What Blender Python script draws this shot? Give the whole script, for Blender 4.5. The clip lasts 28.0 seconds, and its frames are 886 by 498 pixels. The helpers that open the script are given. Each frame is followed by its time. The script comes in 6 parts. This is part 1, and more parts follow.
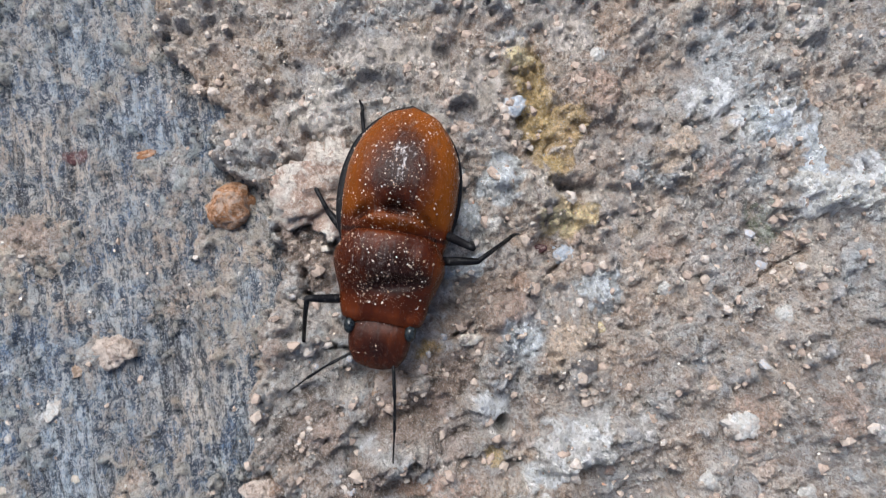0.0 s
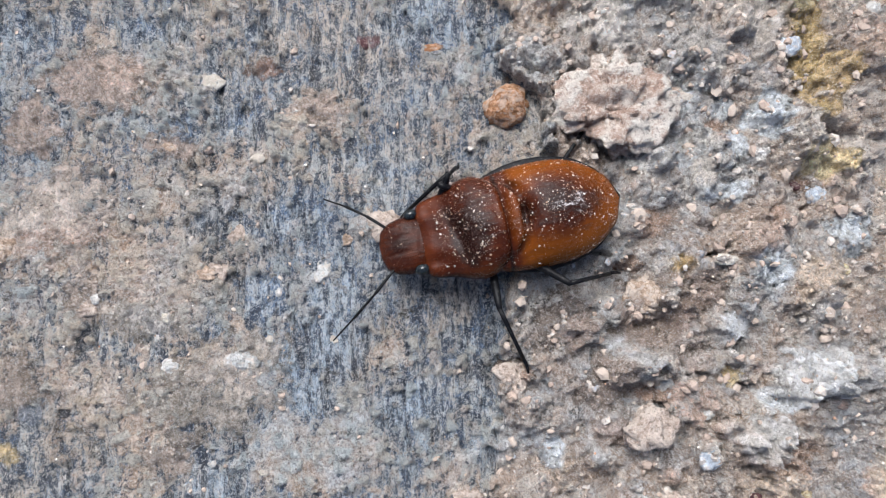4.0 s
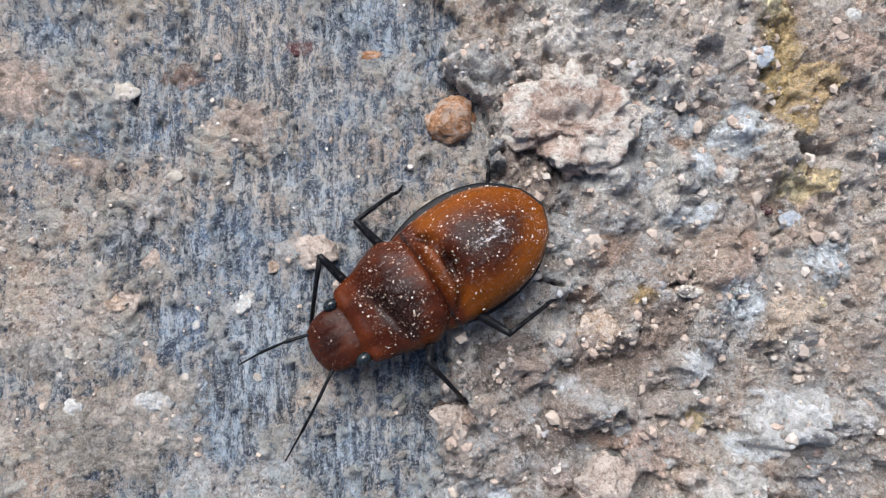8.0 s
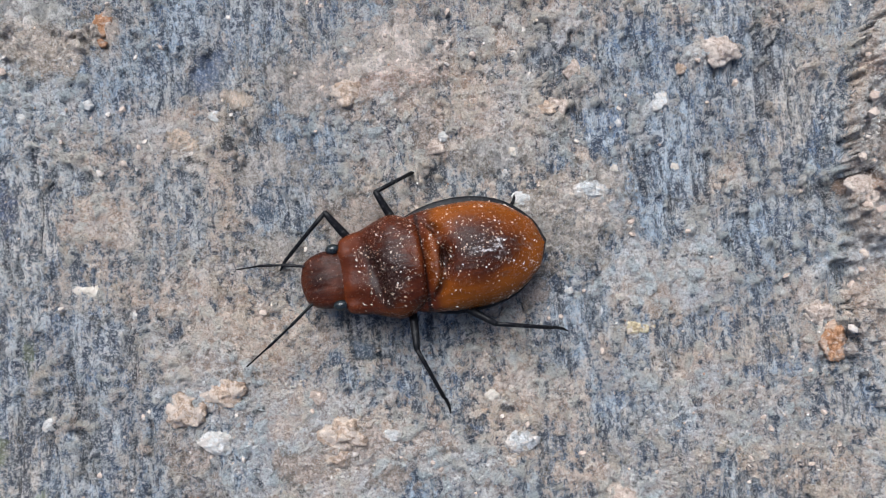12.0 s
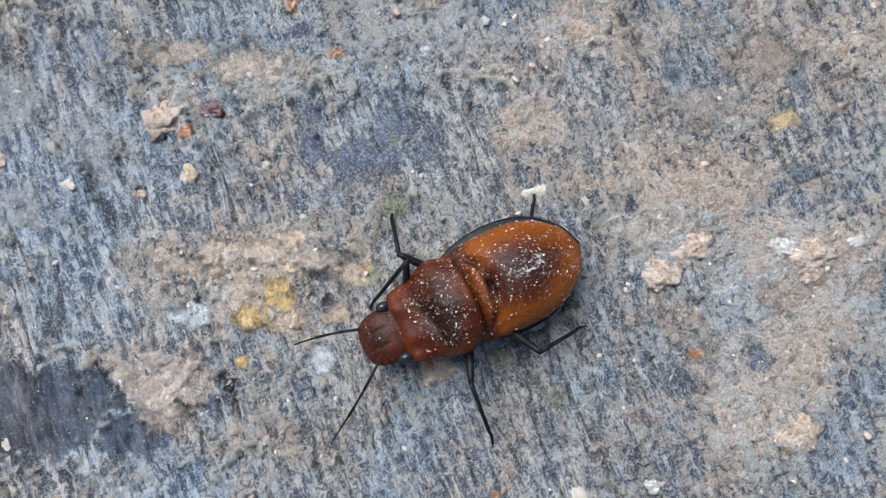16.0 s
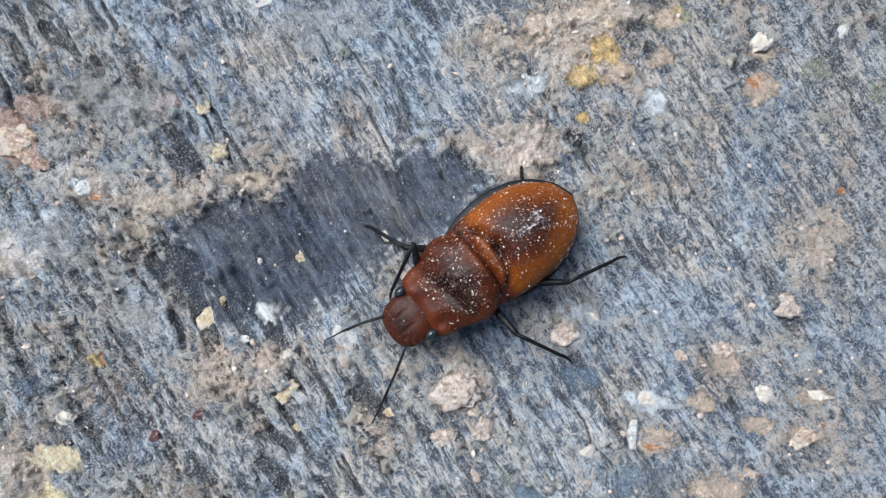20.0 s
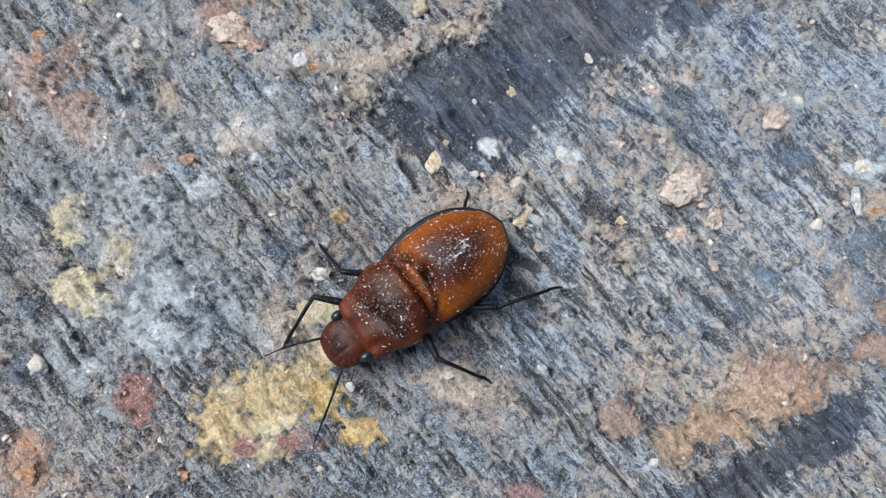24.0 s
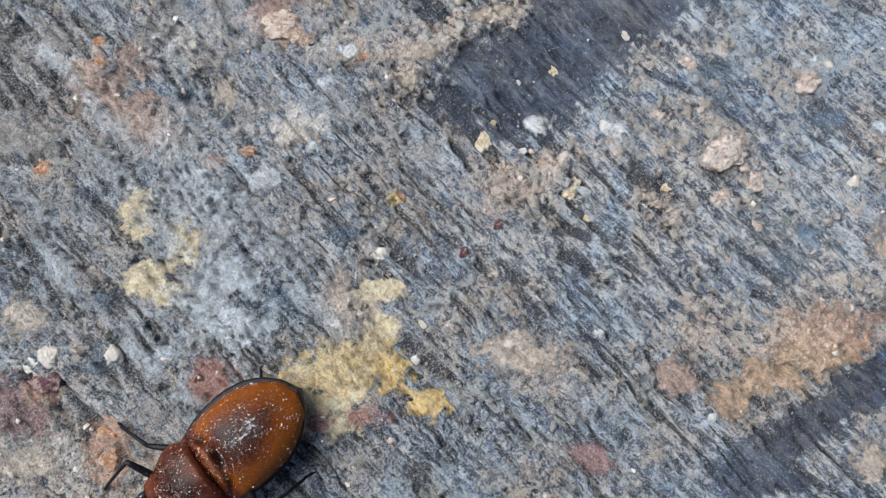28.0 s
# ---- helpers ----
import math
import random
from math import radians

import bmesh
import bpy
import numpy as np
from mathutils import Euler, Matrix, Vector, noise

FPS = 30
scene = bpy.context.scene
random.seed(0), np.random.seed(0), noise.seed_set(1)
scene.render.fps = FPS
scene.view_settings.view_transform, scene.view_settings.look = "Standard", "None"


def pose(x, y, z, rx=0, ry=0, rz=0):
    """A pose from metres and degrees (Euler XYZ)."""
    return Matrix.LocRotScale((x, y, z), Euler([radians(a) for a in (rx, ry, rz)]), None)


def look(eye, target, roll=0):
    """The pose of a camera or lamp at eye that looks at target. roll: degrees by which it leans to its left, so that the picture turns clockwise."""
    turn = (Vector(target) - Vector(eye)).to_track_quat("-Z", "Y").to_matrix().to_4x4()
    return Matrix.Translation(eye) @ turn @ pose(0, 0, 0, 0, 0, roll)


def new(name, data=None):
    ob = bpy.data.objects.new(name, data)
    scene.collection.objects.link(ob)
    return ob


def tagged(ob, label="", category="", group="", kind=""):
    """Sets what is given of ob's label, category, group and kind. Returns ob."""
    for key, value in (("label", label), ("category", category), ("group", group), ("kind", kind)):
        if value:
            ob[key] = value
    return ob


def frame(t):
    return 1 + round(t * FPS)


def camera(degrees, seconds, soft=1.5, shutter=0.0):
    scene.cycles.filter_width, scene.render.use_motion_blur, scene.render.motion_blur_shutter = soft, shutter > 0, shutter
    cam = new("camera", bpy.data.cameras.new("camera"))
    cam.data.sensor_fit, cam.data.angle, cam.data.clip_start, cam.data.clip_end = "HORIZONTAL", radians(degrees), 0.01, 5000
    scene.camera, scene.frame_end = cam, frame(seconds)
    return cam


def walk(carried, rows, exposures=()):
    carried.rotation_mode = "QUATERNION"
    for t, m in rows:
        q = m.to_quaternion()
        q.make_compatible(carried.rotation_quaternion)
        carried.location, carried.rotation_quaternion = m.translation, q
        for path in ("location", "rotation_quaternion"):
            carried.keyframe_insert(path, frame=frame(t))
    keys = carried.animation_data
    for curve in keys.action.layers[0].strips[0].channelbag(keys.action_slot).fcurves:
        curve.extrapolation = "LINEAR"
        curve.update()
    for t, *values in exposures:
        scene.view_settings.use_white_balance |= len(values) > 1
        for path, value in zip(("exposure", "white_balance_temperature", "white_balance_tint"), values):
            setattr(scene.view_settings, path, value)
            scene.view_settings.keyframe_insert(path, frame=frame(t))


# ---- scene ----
MM = 0.001

# ---------------------------------------------------------------- camera
cam = camera(69.0, 28.0, soft=1.1, shutter=0.12)
PATH = [
    (0.0, pose(0.01051, 0.00142, 0.04290, 4.07, -3.20, -9.59)),
    (0.5, pose(0.01078, -0.00423, 0.04378, 3.16, -2.86, -8.28)),
    (1.0, pose(0.00932, -0.00735, 0.04391, 2.81, -2.15, -6.26)),
    (1.5, pose(0.00833, -0.00750, 0.04368, 3.03, -2.11, -2.84)),
    (2.0, pose(0.00747, -0.00732, 0.04415, 3.31, -1.97, -2.26)),
    (2.5, pose(0.00596, -0.00803, 0.04436, 3.67, -2.01, -2.01)),
    (3.0, pose(0.00429, -0.00697, 0.04410, 3.56, -1.81, -1.89)),
    (3.5, pose(0.00091, -0.00587, 0.04348, 3.72, -1.82, -1.81)),
    (4.0, pose(-0.00578, -0.00384, 0.04380, 4.13, -1.41, -1.59)),
    (4.5, pose(-0.00566, -0.00373, 0.04319, 4.08, -1.67, -1.45)),
    (6.5, pose(-0.00243, -0.00260, 0.04047, 4.11, -1.92, -1.29)),
    (7.0, pose(-0.00204, -0.00220, 0.04028, 4.07, -2.02, -1.30)),
    (7.5, pose(-0.00215, -0.00181, 0.04021, 4.11, -1.93, -1.33)),
    (8.0, pose(-0.00204, -0.00197, 0.03993, 4.26, -1.91, -1.32)),
    (8.5, pose(-0.00190, -0.00237, 0.04023, 4.28, -1.88, -1.29)),
    (9.0, pose(-0.00592, -0.00755, 0.04111, 4.28, -1.76, -1.23)),
    (9.5, pose(-0.01305, -0.01321, 0.04198, 4.06, -1.60, -1.15)),
    (10.0, pose(-0.01425, -0.01440, 0.04237, 3.73, -1.61, -1.08)),
    (10.5, pose(-0.01895, -0.01635, 0.04292, 3.67, -1.34, -1.09)),
    (11.0, pose(-0.02060, -0.01648, 0.04347, 3.48, -1.37, -1.10)),
    (11.5, pose(-0.02741, -0.01366, 0.04388, 3.44, -0.78, -1.59)),
    (12.0, pose(-0.02922, -0.01306, 0.04345, 2.72, -0.83, -4.47)),
    (12.5, pose(-0.03635, -0.01228, 0.04294, 2.23, -0.23, -7.94)),
    (14.5, pose(-0.04438, -0.00883, 0.04354, -1.72, -0.59, -13.15)),
    (15.0, pose(-0.05202, -0.01305, 0.04396, 2.73, -1.75, -17.70)),
    (15.5, pose(-0.05656, -0.01499, 0.04356, 2.96, -1.45, -19.45)),
    (16.0, pose(-0.06127, -0.01559, 0.04451, 3.08, -0.86, -20.39)),
    (16.5, pose(-0.06448, -0.01657, 0.04485, 2.91, -1.06, -21.15)),
    (17.0, pose(-0.06738, -0.01820, 0.04523, 2.69, -0.93, -21.93)),
    (17.5, pose(-0.07308, -0.01870, 0.04500, 3.14, -0.71, -23.42)),
    (18.0, pose(-0.07509, -0.01890, 0.04490, 3.22, -0.63, -24.39)),
    (18.5, pose(-0.08116, -0.01921, 0.04561, 3.37, -0.56, -25.34)),
    (19.0, pose(-0.08542, -0.01974, 0.04606, 3.26, -0.40, -27.40)),
    (19.5, pose(-0.08887, -0.02061, 0.04633, 3.24, -0.12, -30.41)),
    (20.0, pose(-0.09048, -0.02107, 0.04647, 3.32, 0.10, -31.97)),
    (20.5, pose(-0.09353, -0.02167, 0.04713, 3.17, 0.34, -33.20)),
    (21.0, pose(-0.09603, -0.02191, 0.04772, 3.33, 0.49, -34.04)),
    (21.5, pose(-0.09776, -0.02204, 0.04760, 2.99, 0.58, -35.12)),
    (22.0, pose(-0.10198, -0.02201, 0.04827, 3.11, 0.90, -37.73)),
    (22.5, pose(-0.10502, -0.02245, 0.04798, 3.02, 1.59, -39.80)),
    (24.5, pose(-0.11425, -0.02248, 0.04890, 4.07, 1.22, -41.43)),
    (25.0, pose(-0.11664, -0.02245, 0.04969, 4.25, 1.33, -42.00)),
    (25.5, pose(-0.11683, -0.02225, 0.04987, 4.05, 1.37, -42.57)),
    (26.0, pose(-0.11779, -0.02254, 0.05058, 4.38, 1.47, -43.07)),
    (26.5, pose(-0.11769, -0.02249, 0.05030, 4.59, 1.53, -43.41)),
    (27.0, pose(-0.11723, -0.02194, 0.05023, 4.61, 1.45, -43.70)),
    (27.5, pose(-0.11700, -0.02165, 0.05036, 4.63, 1.46, -43.93)),
    (28.0, pose(-0.11658, -0.02182, 0.05037, 4.75, 1.54, -44.08)),
]
walk(cam, PATH, exposures=[(0.0, 0.98, 6200, 8), (1.0, 1.07, 6200, 8), (2.5, 1.16, 6200, 8), (4.0, 1.14, 6150, 8), (7.5, 1.14, 6150, 8), (9.0, 1.08, 6080, 8), (14.0, 1.1, 6000, 6), (20.0, 1.22, 5900, 4), (22.0, 1.24, 5950, 5), (25.0, 1.13, 6000, 5), (28.0, 1.04, 6020, 5)])

# ---------------------------------------------------------------- light: bright overcast sky
world = bpy.data.worlds.new("sky")
scene.world = world
world.use_nodes = True
wn = world.node_tree.nodes
sky = wn.new("ShaderNodeTexSky")
sky.sky_type = "NISHITA"
sky.sun_disc = False
sky.sun_elevation, sky.sun_rotation = radians(53), radians(-17)
sky.air_density, sky.dust_density, sky.ozone_density = 0.7, 5.0, 1.5
wn["Background"].inputs["Strength"].default_value = 0.1
world.node_tree.links.new(sky.outputs["Color"], wn["Background"].inputs["Color"])
sun = new("sun", bpy.data.lights.new("sun", "SUN"))
sun.data.energy, sun.data.angle, sun.data.color = 3.0, radians(40), (1.0, 0.99, 0.97)
sun.matrix_world = look((-0.018, 0.06, 0.085), (0, 0, 0))


# ---------------------------------------------------------------- materials
def shader(name, rough=0.85, spec=0.3):
    m = bpy.data.materials.new(name)
    m.use_nodes = True
    t = m.node_tree
    b = t.nodes["Principled BSDF"]
    b.inputs["Roughness"].default_value = rough
    b.inputs["Specular IOR Level"].default_value = spec
    return m, t, b


def coords(t, scale, place=(0, 0, 0)):
    c, m = t.nodes.new("ShaderNodeTexCoord"), t.nodes.new("ShaderNodeMapping")
    m.inputs["Scale"].default_value, m.inputs["Location"].default_value = scale, place
    t.links.new(c.outputs["Object"], m.inputs["Vector"])
    return m.outputs["Vector"]


def noisy(t, vector, scale, detail=4.0, rough=0.6, warp=0.0):
    n = t.nodes.new("ShaderNodeTexNoise")
    n.inputs["Scale"].default_value, n.inputs["Detail"].default_value = scale, detail
    n.inputs["Roughness"].default_value, n.inputs["Distortion"].default_value = rough, warp
    t.links.new(vector, n.inputs["Vector"])
    return n.outputs["Fac"]


def spread(t, value, low, high, to_low=0.0, to_high=1.0):
    n = t.nodes.new("ShaderNodeMapRange")
    n.interpolation_type = "SMOOTHSTEP"
    for k, v in zip(("From Min", "From Max", "To Min", "To Max"), (low, high, to_low, to_high)):
        n.inputs[k].default_value = v
    t.links.new(value, n.inputs["Value"])
    return n.outputs["Result"]


def blend(t, fac, a, b, kind="MIX"):
    n = t.nodes.new("ShaderNodeMix")
    n.data_type, n.blend_type = "RGBA", kind
    for slot, v in ((0, fac), (6, a), (7, b)):
        if isinstance(v, (int, float)):
            n.inputs[slot].default_value = v
        elif isinstance(v, tuple):
            n.inputs[slot].default_value = (*v, 1)
        else:
            t.links.new(v, n.inputs[slot])
    return n.outputs[2]


def maths(t, op, a, b):
    n = t.nodes.new("ShaderNodeMath")
    n.operation = op
    for slot, v in ((0, a), (1, b)):
        if isinstance(v, (int, float)):
            n.inputs[slot].default_value = v
        else:
            t.links.new(v, n.inputs[slot])
    return n.outputs[0]


def pebbled(t, vector, scale, warp):
    """Small packed crumbs: their height, and a number for each."""
    n = t.nodes.new("ShaderNodeTexNoise")
    n.inputs["Scale"].default_value, n.inputs["Detail"].default_value = scale * 1.3, 3.0
    t.links.new(vector, n.inputs["Vector"])
    shift = t.nodes.new("ShaderNodeVectorMath")
    shift.operation = "MULTIPLY_ADD"
    t.links.new(n.outputs["Color"], shift.inputs[0])
    shift.inputs[1].default_value = (warp / scale,) * 3
    t.links.new(vector, shift.inputs[2])
    v = t.nodes.new("ShaderNodeTexVoronoi")
    v.inputs["Scale"].default_value = scale
    t.links.new(shift.outputs[0], v.inputs["Vector"])
    split = t.nodes.new("ShaderNodeSeparateColor")
    t.links.new(v.outputs["Color"], split.inputs[0])
    return maths(t, "SUBTRACT", 1.0, v.outputs["Distance"]), split.outputs[0]


def attribute(t, name, out="Fac"):
    n = t.nodes.new("ShaderNodeAttribute")
    n.attribute_name = name
    return n.outputs[out]


def bumped(t, b, height, strength, distance):
    n = t.nodes.new("ShaderNodeBump")
    n.inputs["Strength"].default_value, n.inputs["Distance"].default_value = strength, distance
    t.links.new(height, n.inputs["Height"])
    t.links.new(n.outputs["Normal"], b.inputs["Normal"])


def board_material():
    """Weathered blue-grey wood under beige dust and a crust of dried mud, with stains."""
    m, t, b = shader("weathered_wood", 0.7, 0.3)
    v = coords(t, (1, 1, 1))
    along = coords(t, (1, 0.16, 1))
    streak = noisy(t, along, 900, 9, 0.74, 0.4)
    grit = attribute(t, "grit")
    fleck = maths(t, "ADD", maths(t, "MULTIPLY", maths(t, "SUBTRACT", noisy(t, v, 1700, 7, 0.8, 0.6), 0.5), grit), 0.5)
    grain = maths(t, "ADD", maths(t, "MULTIPLY", maths(t, "SUBTRACT", noisy(t, v, 6200, 5, 0.85, 0.3), 0.5), grit), 0.5)
    thin = maths(t, "ADD", maths(t, "MULTIPLY", maths(t, "SUBTRACT", noisy(t, along, 4400, 6, 0.72, 0.3), 0.5), grit), 0.5)
    patch = noisy(t, v, 170, 6, 0.66, 0.6)
    tint = noisy(t, v, 480, 6, 0.68, 0.8)
    pale = noisy(t, coords(t, (1, 0.7, 1), place=(0.31, 0.1, 0)), 130, 8, 0.7, 0.9)
    warm = noisy(t, coords(t, (1, 0.8, 1), place=(0.7, 0.43, 0)), 150, 8, 0.7, 0.9)
    mottle = noisy(t, coords(t, (1, 0.5, 1), place=(0.17, 0.9, 0)), 1150, 5, 0.72, 0.7)
    # bare wood: pale grey and blue fibres with dark slate between
    wood = blend(t, spread(t, streak, 0.41, 0.57), (0.12, 0.15, 0.19), (0.38, 0.42, 0.455))
    wood = blend(t, spread(t, tint, 0.49, 0.56, 0.0, 0.75), wood, (0.2, 0.3, 0.47))
    chalk = maths(t, "ADD", maths(t, "MULTIPLY", attribute(t, "chalk"), 0.2), pale)
    wood = blend(t, spread(t, chalk, 0.48, 0.6, 0.0, 0.7), wood, (0.58, 0.65, 0.71))
    wood = blend(t, spread(t, warm, 0.52, 0.6, 0.0, 0.65), wood, (0.5, 0.46, 0.4))
    wood = blend(t, spread(t, mottle, 0.52, 0.59, 0.0, 0.6), wood, (0.52, 0.54, 0.56))
    wood = blend(t, spread(t, mottle, 0.47, 0.41, 0.0, 0.6), wood, (0.1, 0.125, 0.17))
    fibre = noisy(t, coords(t, (1, 0.24, 1), place=(0.4, 0.2, 0)), 2000, 5, 0.62, 0.5)
    wood = blend(t, spread(t, fibre, 0.525, 0.555, 0.0, 0.8), wood, blend(t, spread(t, warm, 0.45, 0.55), (0.66, 0.72, 0.76), (0.74, 0.68, 0.61)))
    wood = blend(t, spread(t, fibre, 0.47, 0.435, 0.0, 0.78), wood, (0.05, 0.068, 0.11))
    wood = blend(t, spread(t, thin, 0.475, 0.4, 0.0, 0.75), wood, (0.045, 0.053, 0.072))
    wood = blend(t, spread(t, fleck, 0.53, 0.56, 0.0, 0.82), wood, (0.77, 0.76, 0.74))
    wood = blend(t, spread(t, fleck, 0.465, 0.43, 0.0, 0.65), wood, (0.055, 0.066, 0.085))
    # darker along the grooves
    seam = maths(t, "ADD", attribute(t, "seam"), maths(t, "MULTIPLY", maths(t, "SUBTRACT", thin, 0.5), 1.4))
    wood = blend(t, spread(t, seam, 0.27, 0.52, 0.0, 0.88), wood, (0.026, 0.03, 0.042))
    # dark worn hollows, still flecked with pale dust
    dark = blend(t, spread(t, tint, 0.44, 0.58), (0.02, 0.025, 0.042), (0.055, 0.066, 0.1))
    dark = blend(t, spread(t, streak, 0.5, 0.64, 0.0, 0.7), dark, (0.17, 0.19, 0.23))
    edge = maths(t, "ADD", attribute(t, "dark"), maths(t, "MULTIPLY", maths(t, "SUBTRACT", streak, 0.5), 1.6))
    edge = maths(t, "ADD", edge, maths(t, "MULTIPLY", maths(t, "SUBTRACT", fleck, 0.5), -1.6))
    wood = blend(t, spread(t, edge, 0.15, 0.75, 0.0, 0.88), wood, dark)
    # dust and mud: beige, pinkish and chalky by turns, in crumbs of their own shade
    lumps, lump_id = pebbled(t, v, 1300, 0.7)
    bits, bit_id = pebbled(t, v, 3300, 0.8)
    beige = blend(t, spread(t, tint, 0.43, 0.57), (0.52, 0.4, 0.32), (0.74, 0.63, 0.53))
    beige = blend(t, spread(t, chalk, 0.5, 0.62, 0.0, 0.85), beige, (0.8, 0.79, 0.77))
    beige = blend(t, spread(t, warm, 0.52, 0.62, 0.0, 0.65), beige, (0.6, 0.43, 0.32))
    beige = blend(t, spread(t, patch, 0.46, 0.38, 0.0, 0.5), beige, (0.66, 0.63, 0.6))
    tone = maths(t, "ADD", attribute(t, "tone"), maths(t, "MULTIPLY", maths(t, "SUBTRACT", tint, 0.5), 1.2))
    beige = blend(t, spread(t, tone, 0.36, 0.12, 0.0, 0.75), beige, (0.42, 0.32, 0.26))
    beige = blend(t, spread(t, tone, 0.62, 0.9, 0.0, 0.8), beige, (0.82, 0.78, 0.73))
    ochre = noisy(t, coords(t, (1, 1, 1), place=(0.11, 0.77, 0)), 240, 6, 0.7, 0.8)
    beige = blend(t, spread(t, ochre, 0.55, 0.63, 0.0, 0.5), beige, (0.6, 0.44, 0.29))
    beige = blend(t, spread(t, ochre, 0.46, 0.38, 0.0, 0.6), beige, (0.56, 0.57, 0.6))
    beige = blend(t, spread(t, mottle, 0.48, 0.4, 0.0, 0.5), beige, (0.3, 0.24, 0.2))
    beige = blend(t, spread(t, mottle, 0.53, 0.6, 0.0, 0.45), beige, (0.78, 0.72, 0.66))
    beige = blend(t, spread(t, fleck, 0.53, 0.57, 0.0, 0.5), beige, (0.8, 0.75, 0.69))
    beige = blend(t, spread(t, fleck, 0.465, 0.425, 0.0, 0.5), beige, (0.26, 0.2, 0.17))
    beige = blend(t, spread(t, bit_id, 0.62, 1.0, 0.0, 0.5), beige, (0.8, 0.75, 0.7))
    beige = blend(t, spread(t, bit_id, 0.35, 0.0, 0.0, 0.55), beige, (0.33, 0.25, 0.2))
    beige = blend(t, spread(t, lump_id, 0.5, 1.0, 0.0, 0.4), beige, (0.62, 0.5, 0.42))
    cover = maths(t, "ADD", attribute(t, "dust"), maths(t, "MULTIPLY", maths(t, "SUBTRACT", fleck, 0.5), 3.6))
    cover = maths(t, "ADD", cover, maths(t, "MULTIPLY", maths(t, "SUBTRACT", streak, 0.5), 2.2))
    cover = maths(t, "ADD", cover, maths(t, "MULTIPLY", maths(t, "SUBTRACT", mottle, 0.5), 2.4))
    col = blend(t, spread(t, cover, 0.25, 0.9), wood, beige)
    # crumbs stuck to the wood
    lump = maths(t, "ADD", attribute(t, "crumb"), maths(t, "MULTIPLY", maths(t, "SUBTRACT", fleck, 0.5), 1.2))
    col = blend(t, spread(t, lump, 0.15, 0.55, 0.0, 0.8), col, blend(t, spread(t, warm, 0.44, 0.56), (0.6, 0.61, 0.57), (0.64, 0.56, 0.46)))
    # slow drift from cold to warm over the board
    drift = noisy(t, coords(t, (1, 1, 1), place=(0.61, 0.27, 0)), 75, 5, 0.65, 0.8)
    col = blend(t, 0.6, col, blend(t, spread(t, drift, 0.42, 0.58), (0.86, 0.98, 1.12), (1.12, 1.0, 0.9)), "MULTIPLY")
    # stains, mottled and broken by the dust
    amount = maths(t, "ADD", attribute(t, "stain", "Alpha"), maths(t, "MULTIPLY", maths(t, "SUBTRACT", fleck, 0.5), 2.4))
    amount = maths(t, "ADD", amount, maths(t, "MULTIPLY", maths(t, "SUBTRACT", tint, 0.5), 2.2))
    hue = blend(t, 1.0, attribute(t, "stain", "Color"), blend(t, spread(t, mottle, 0.4, 0.6), (0.95, 0.93, 0.9), (1.25, 1.25, 1.28)), "MULTIPLY")
    hue = blend(t, 1.0, hue, blend(t, bit_id, (0.78, 0.77, 0.75), (1.3, 1.3, 1.3)), "MULTIPLY")
    col = blend(t, maths(t, "MULTIPLY", spread(t, amount, 0.12, 0.65), 0.9), col, hue)
    # pale and dark flecks
    col = blend(t, spread(t, grain, 0.54, 0.585, 0.0, 0.6), col, (0.8, 0.79, 0.77))
    col = blend(t, spread(t, grain, 0.455, 0.41, 0.0, 0.5), col, (0.08, 0.07, 0.068))
    t.links.new(col, b.inputs["Base Color"])
    h = maths(t, "ADD", maths(t, "MULTIPLY", fleck, 1.3), maths(t, "MULTIPLY", thin, 0.4))
    h = maths(t, "ADD", h, maths(t, "ADD", maths(t, "MULTIPLY", grain, 0.9), maths(t, "MULTIPLY", fibre, 0.5)))
    crust = maths(t, "ADD", maths(t, "MULTIPLY", lumps, 0.6), maths(t, "MULTIPLY", bits, 0.45))
    h = maths(t, "ADD", h, maths(t, "MULTIPLY", crust, spread(t, cover, 0.1, 0.9)))
    bumped(t, b, h, 1.0, 0.0009)
    return m


def stone_material(name, low, high, rough=0.85, grit=0.65, dust=0.72):
    m, t, b = shader(name, rough, 0.25)
    v = coords(t, (1, 1, 1))
    a, g = noisy(t, v, 520, 6, 0.66, 0.5), noisy(t, v, 3600, 6, 0.76, 0.4)
    col = blend(t, spread(t, a, 0.44, 0.56), low, high)
    dim = tuple(c * 0.35 for c in low)
    col = blend(t, spread(t, g, 0.483, 0.406, 0.0, grit), col, dim)
    col = blend(t, spread(t, g, 0.522, 0.61, 0.0, grit), col, tuple(min(0.8, c * 1.2 + 0.06) for c in high))
    t.links.new(col, b.inputs["Base Color"])
    # dust caught in the hollows of the grain
    d = noisy(t, coords(t, (1, 1, 1), place=(0.2, 0.5, 0.1)), 1500, 6, 0.72, 0.6)
    col = blend(t, spread(t, d, 0.47, 0.56, 0.0, dust), col, (0.62, 0.53, 0.46))
    t.links.new(col, b.inputs["Base Color"])
    bumped(t, b, maths(t, "ADD", g, a), 1.0, 0.0006)
    return m


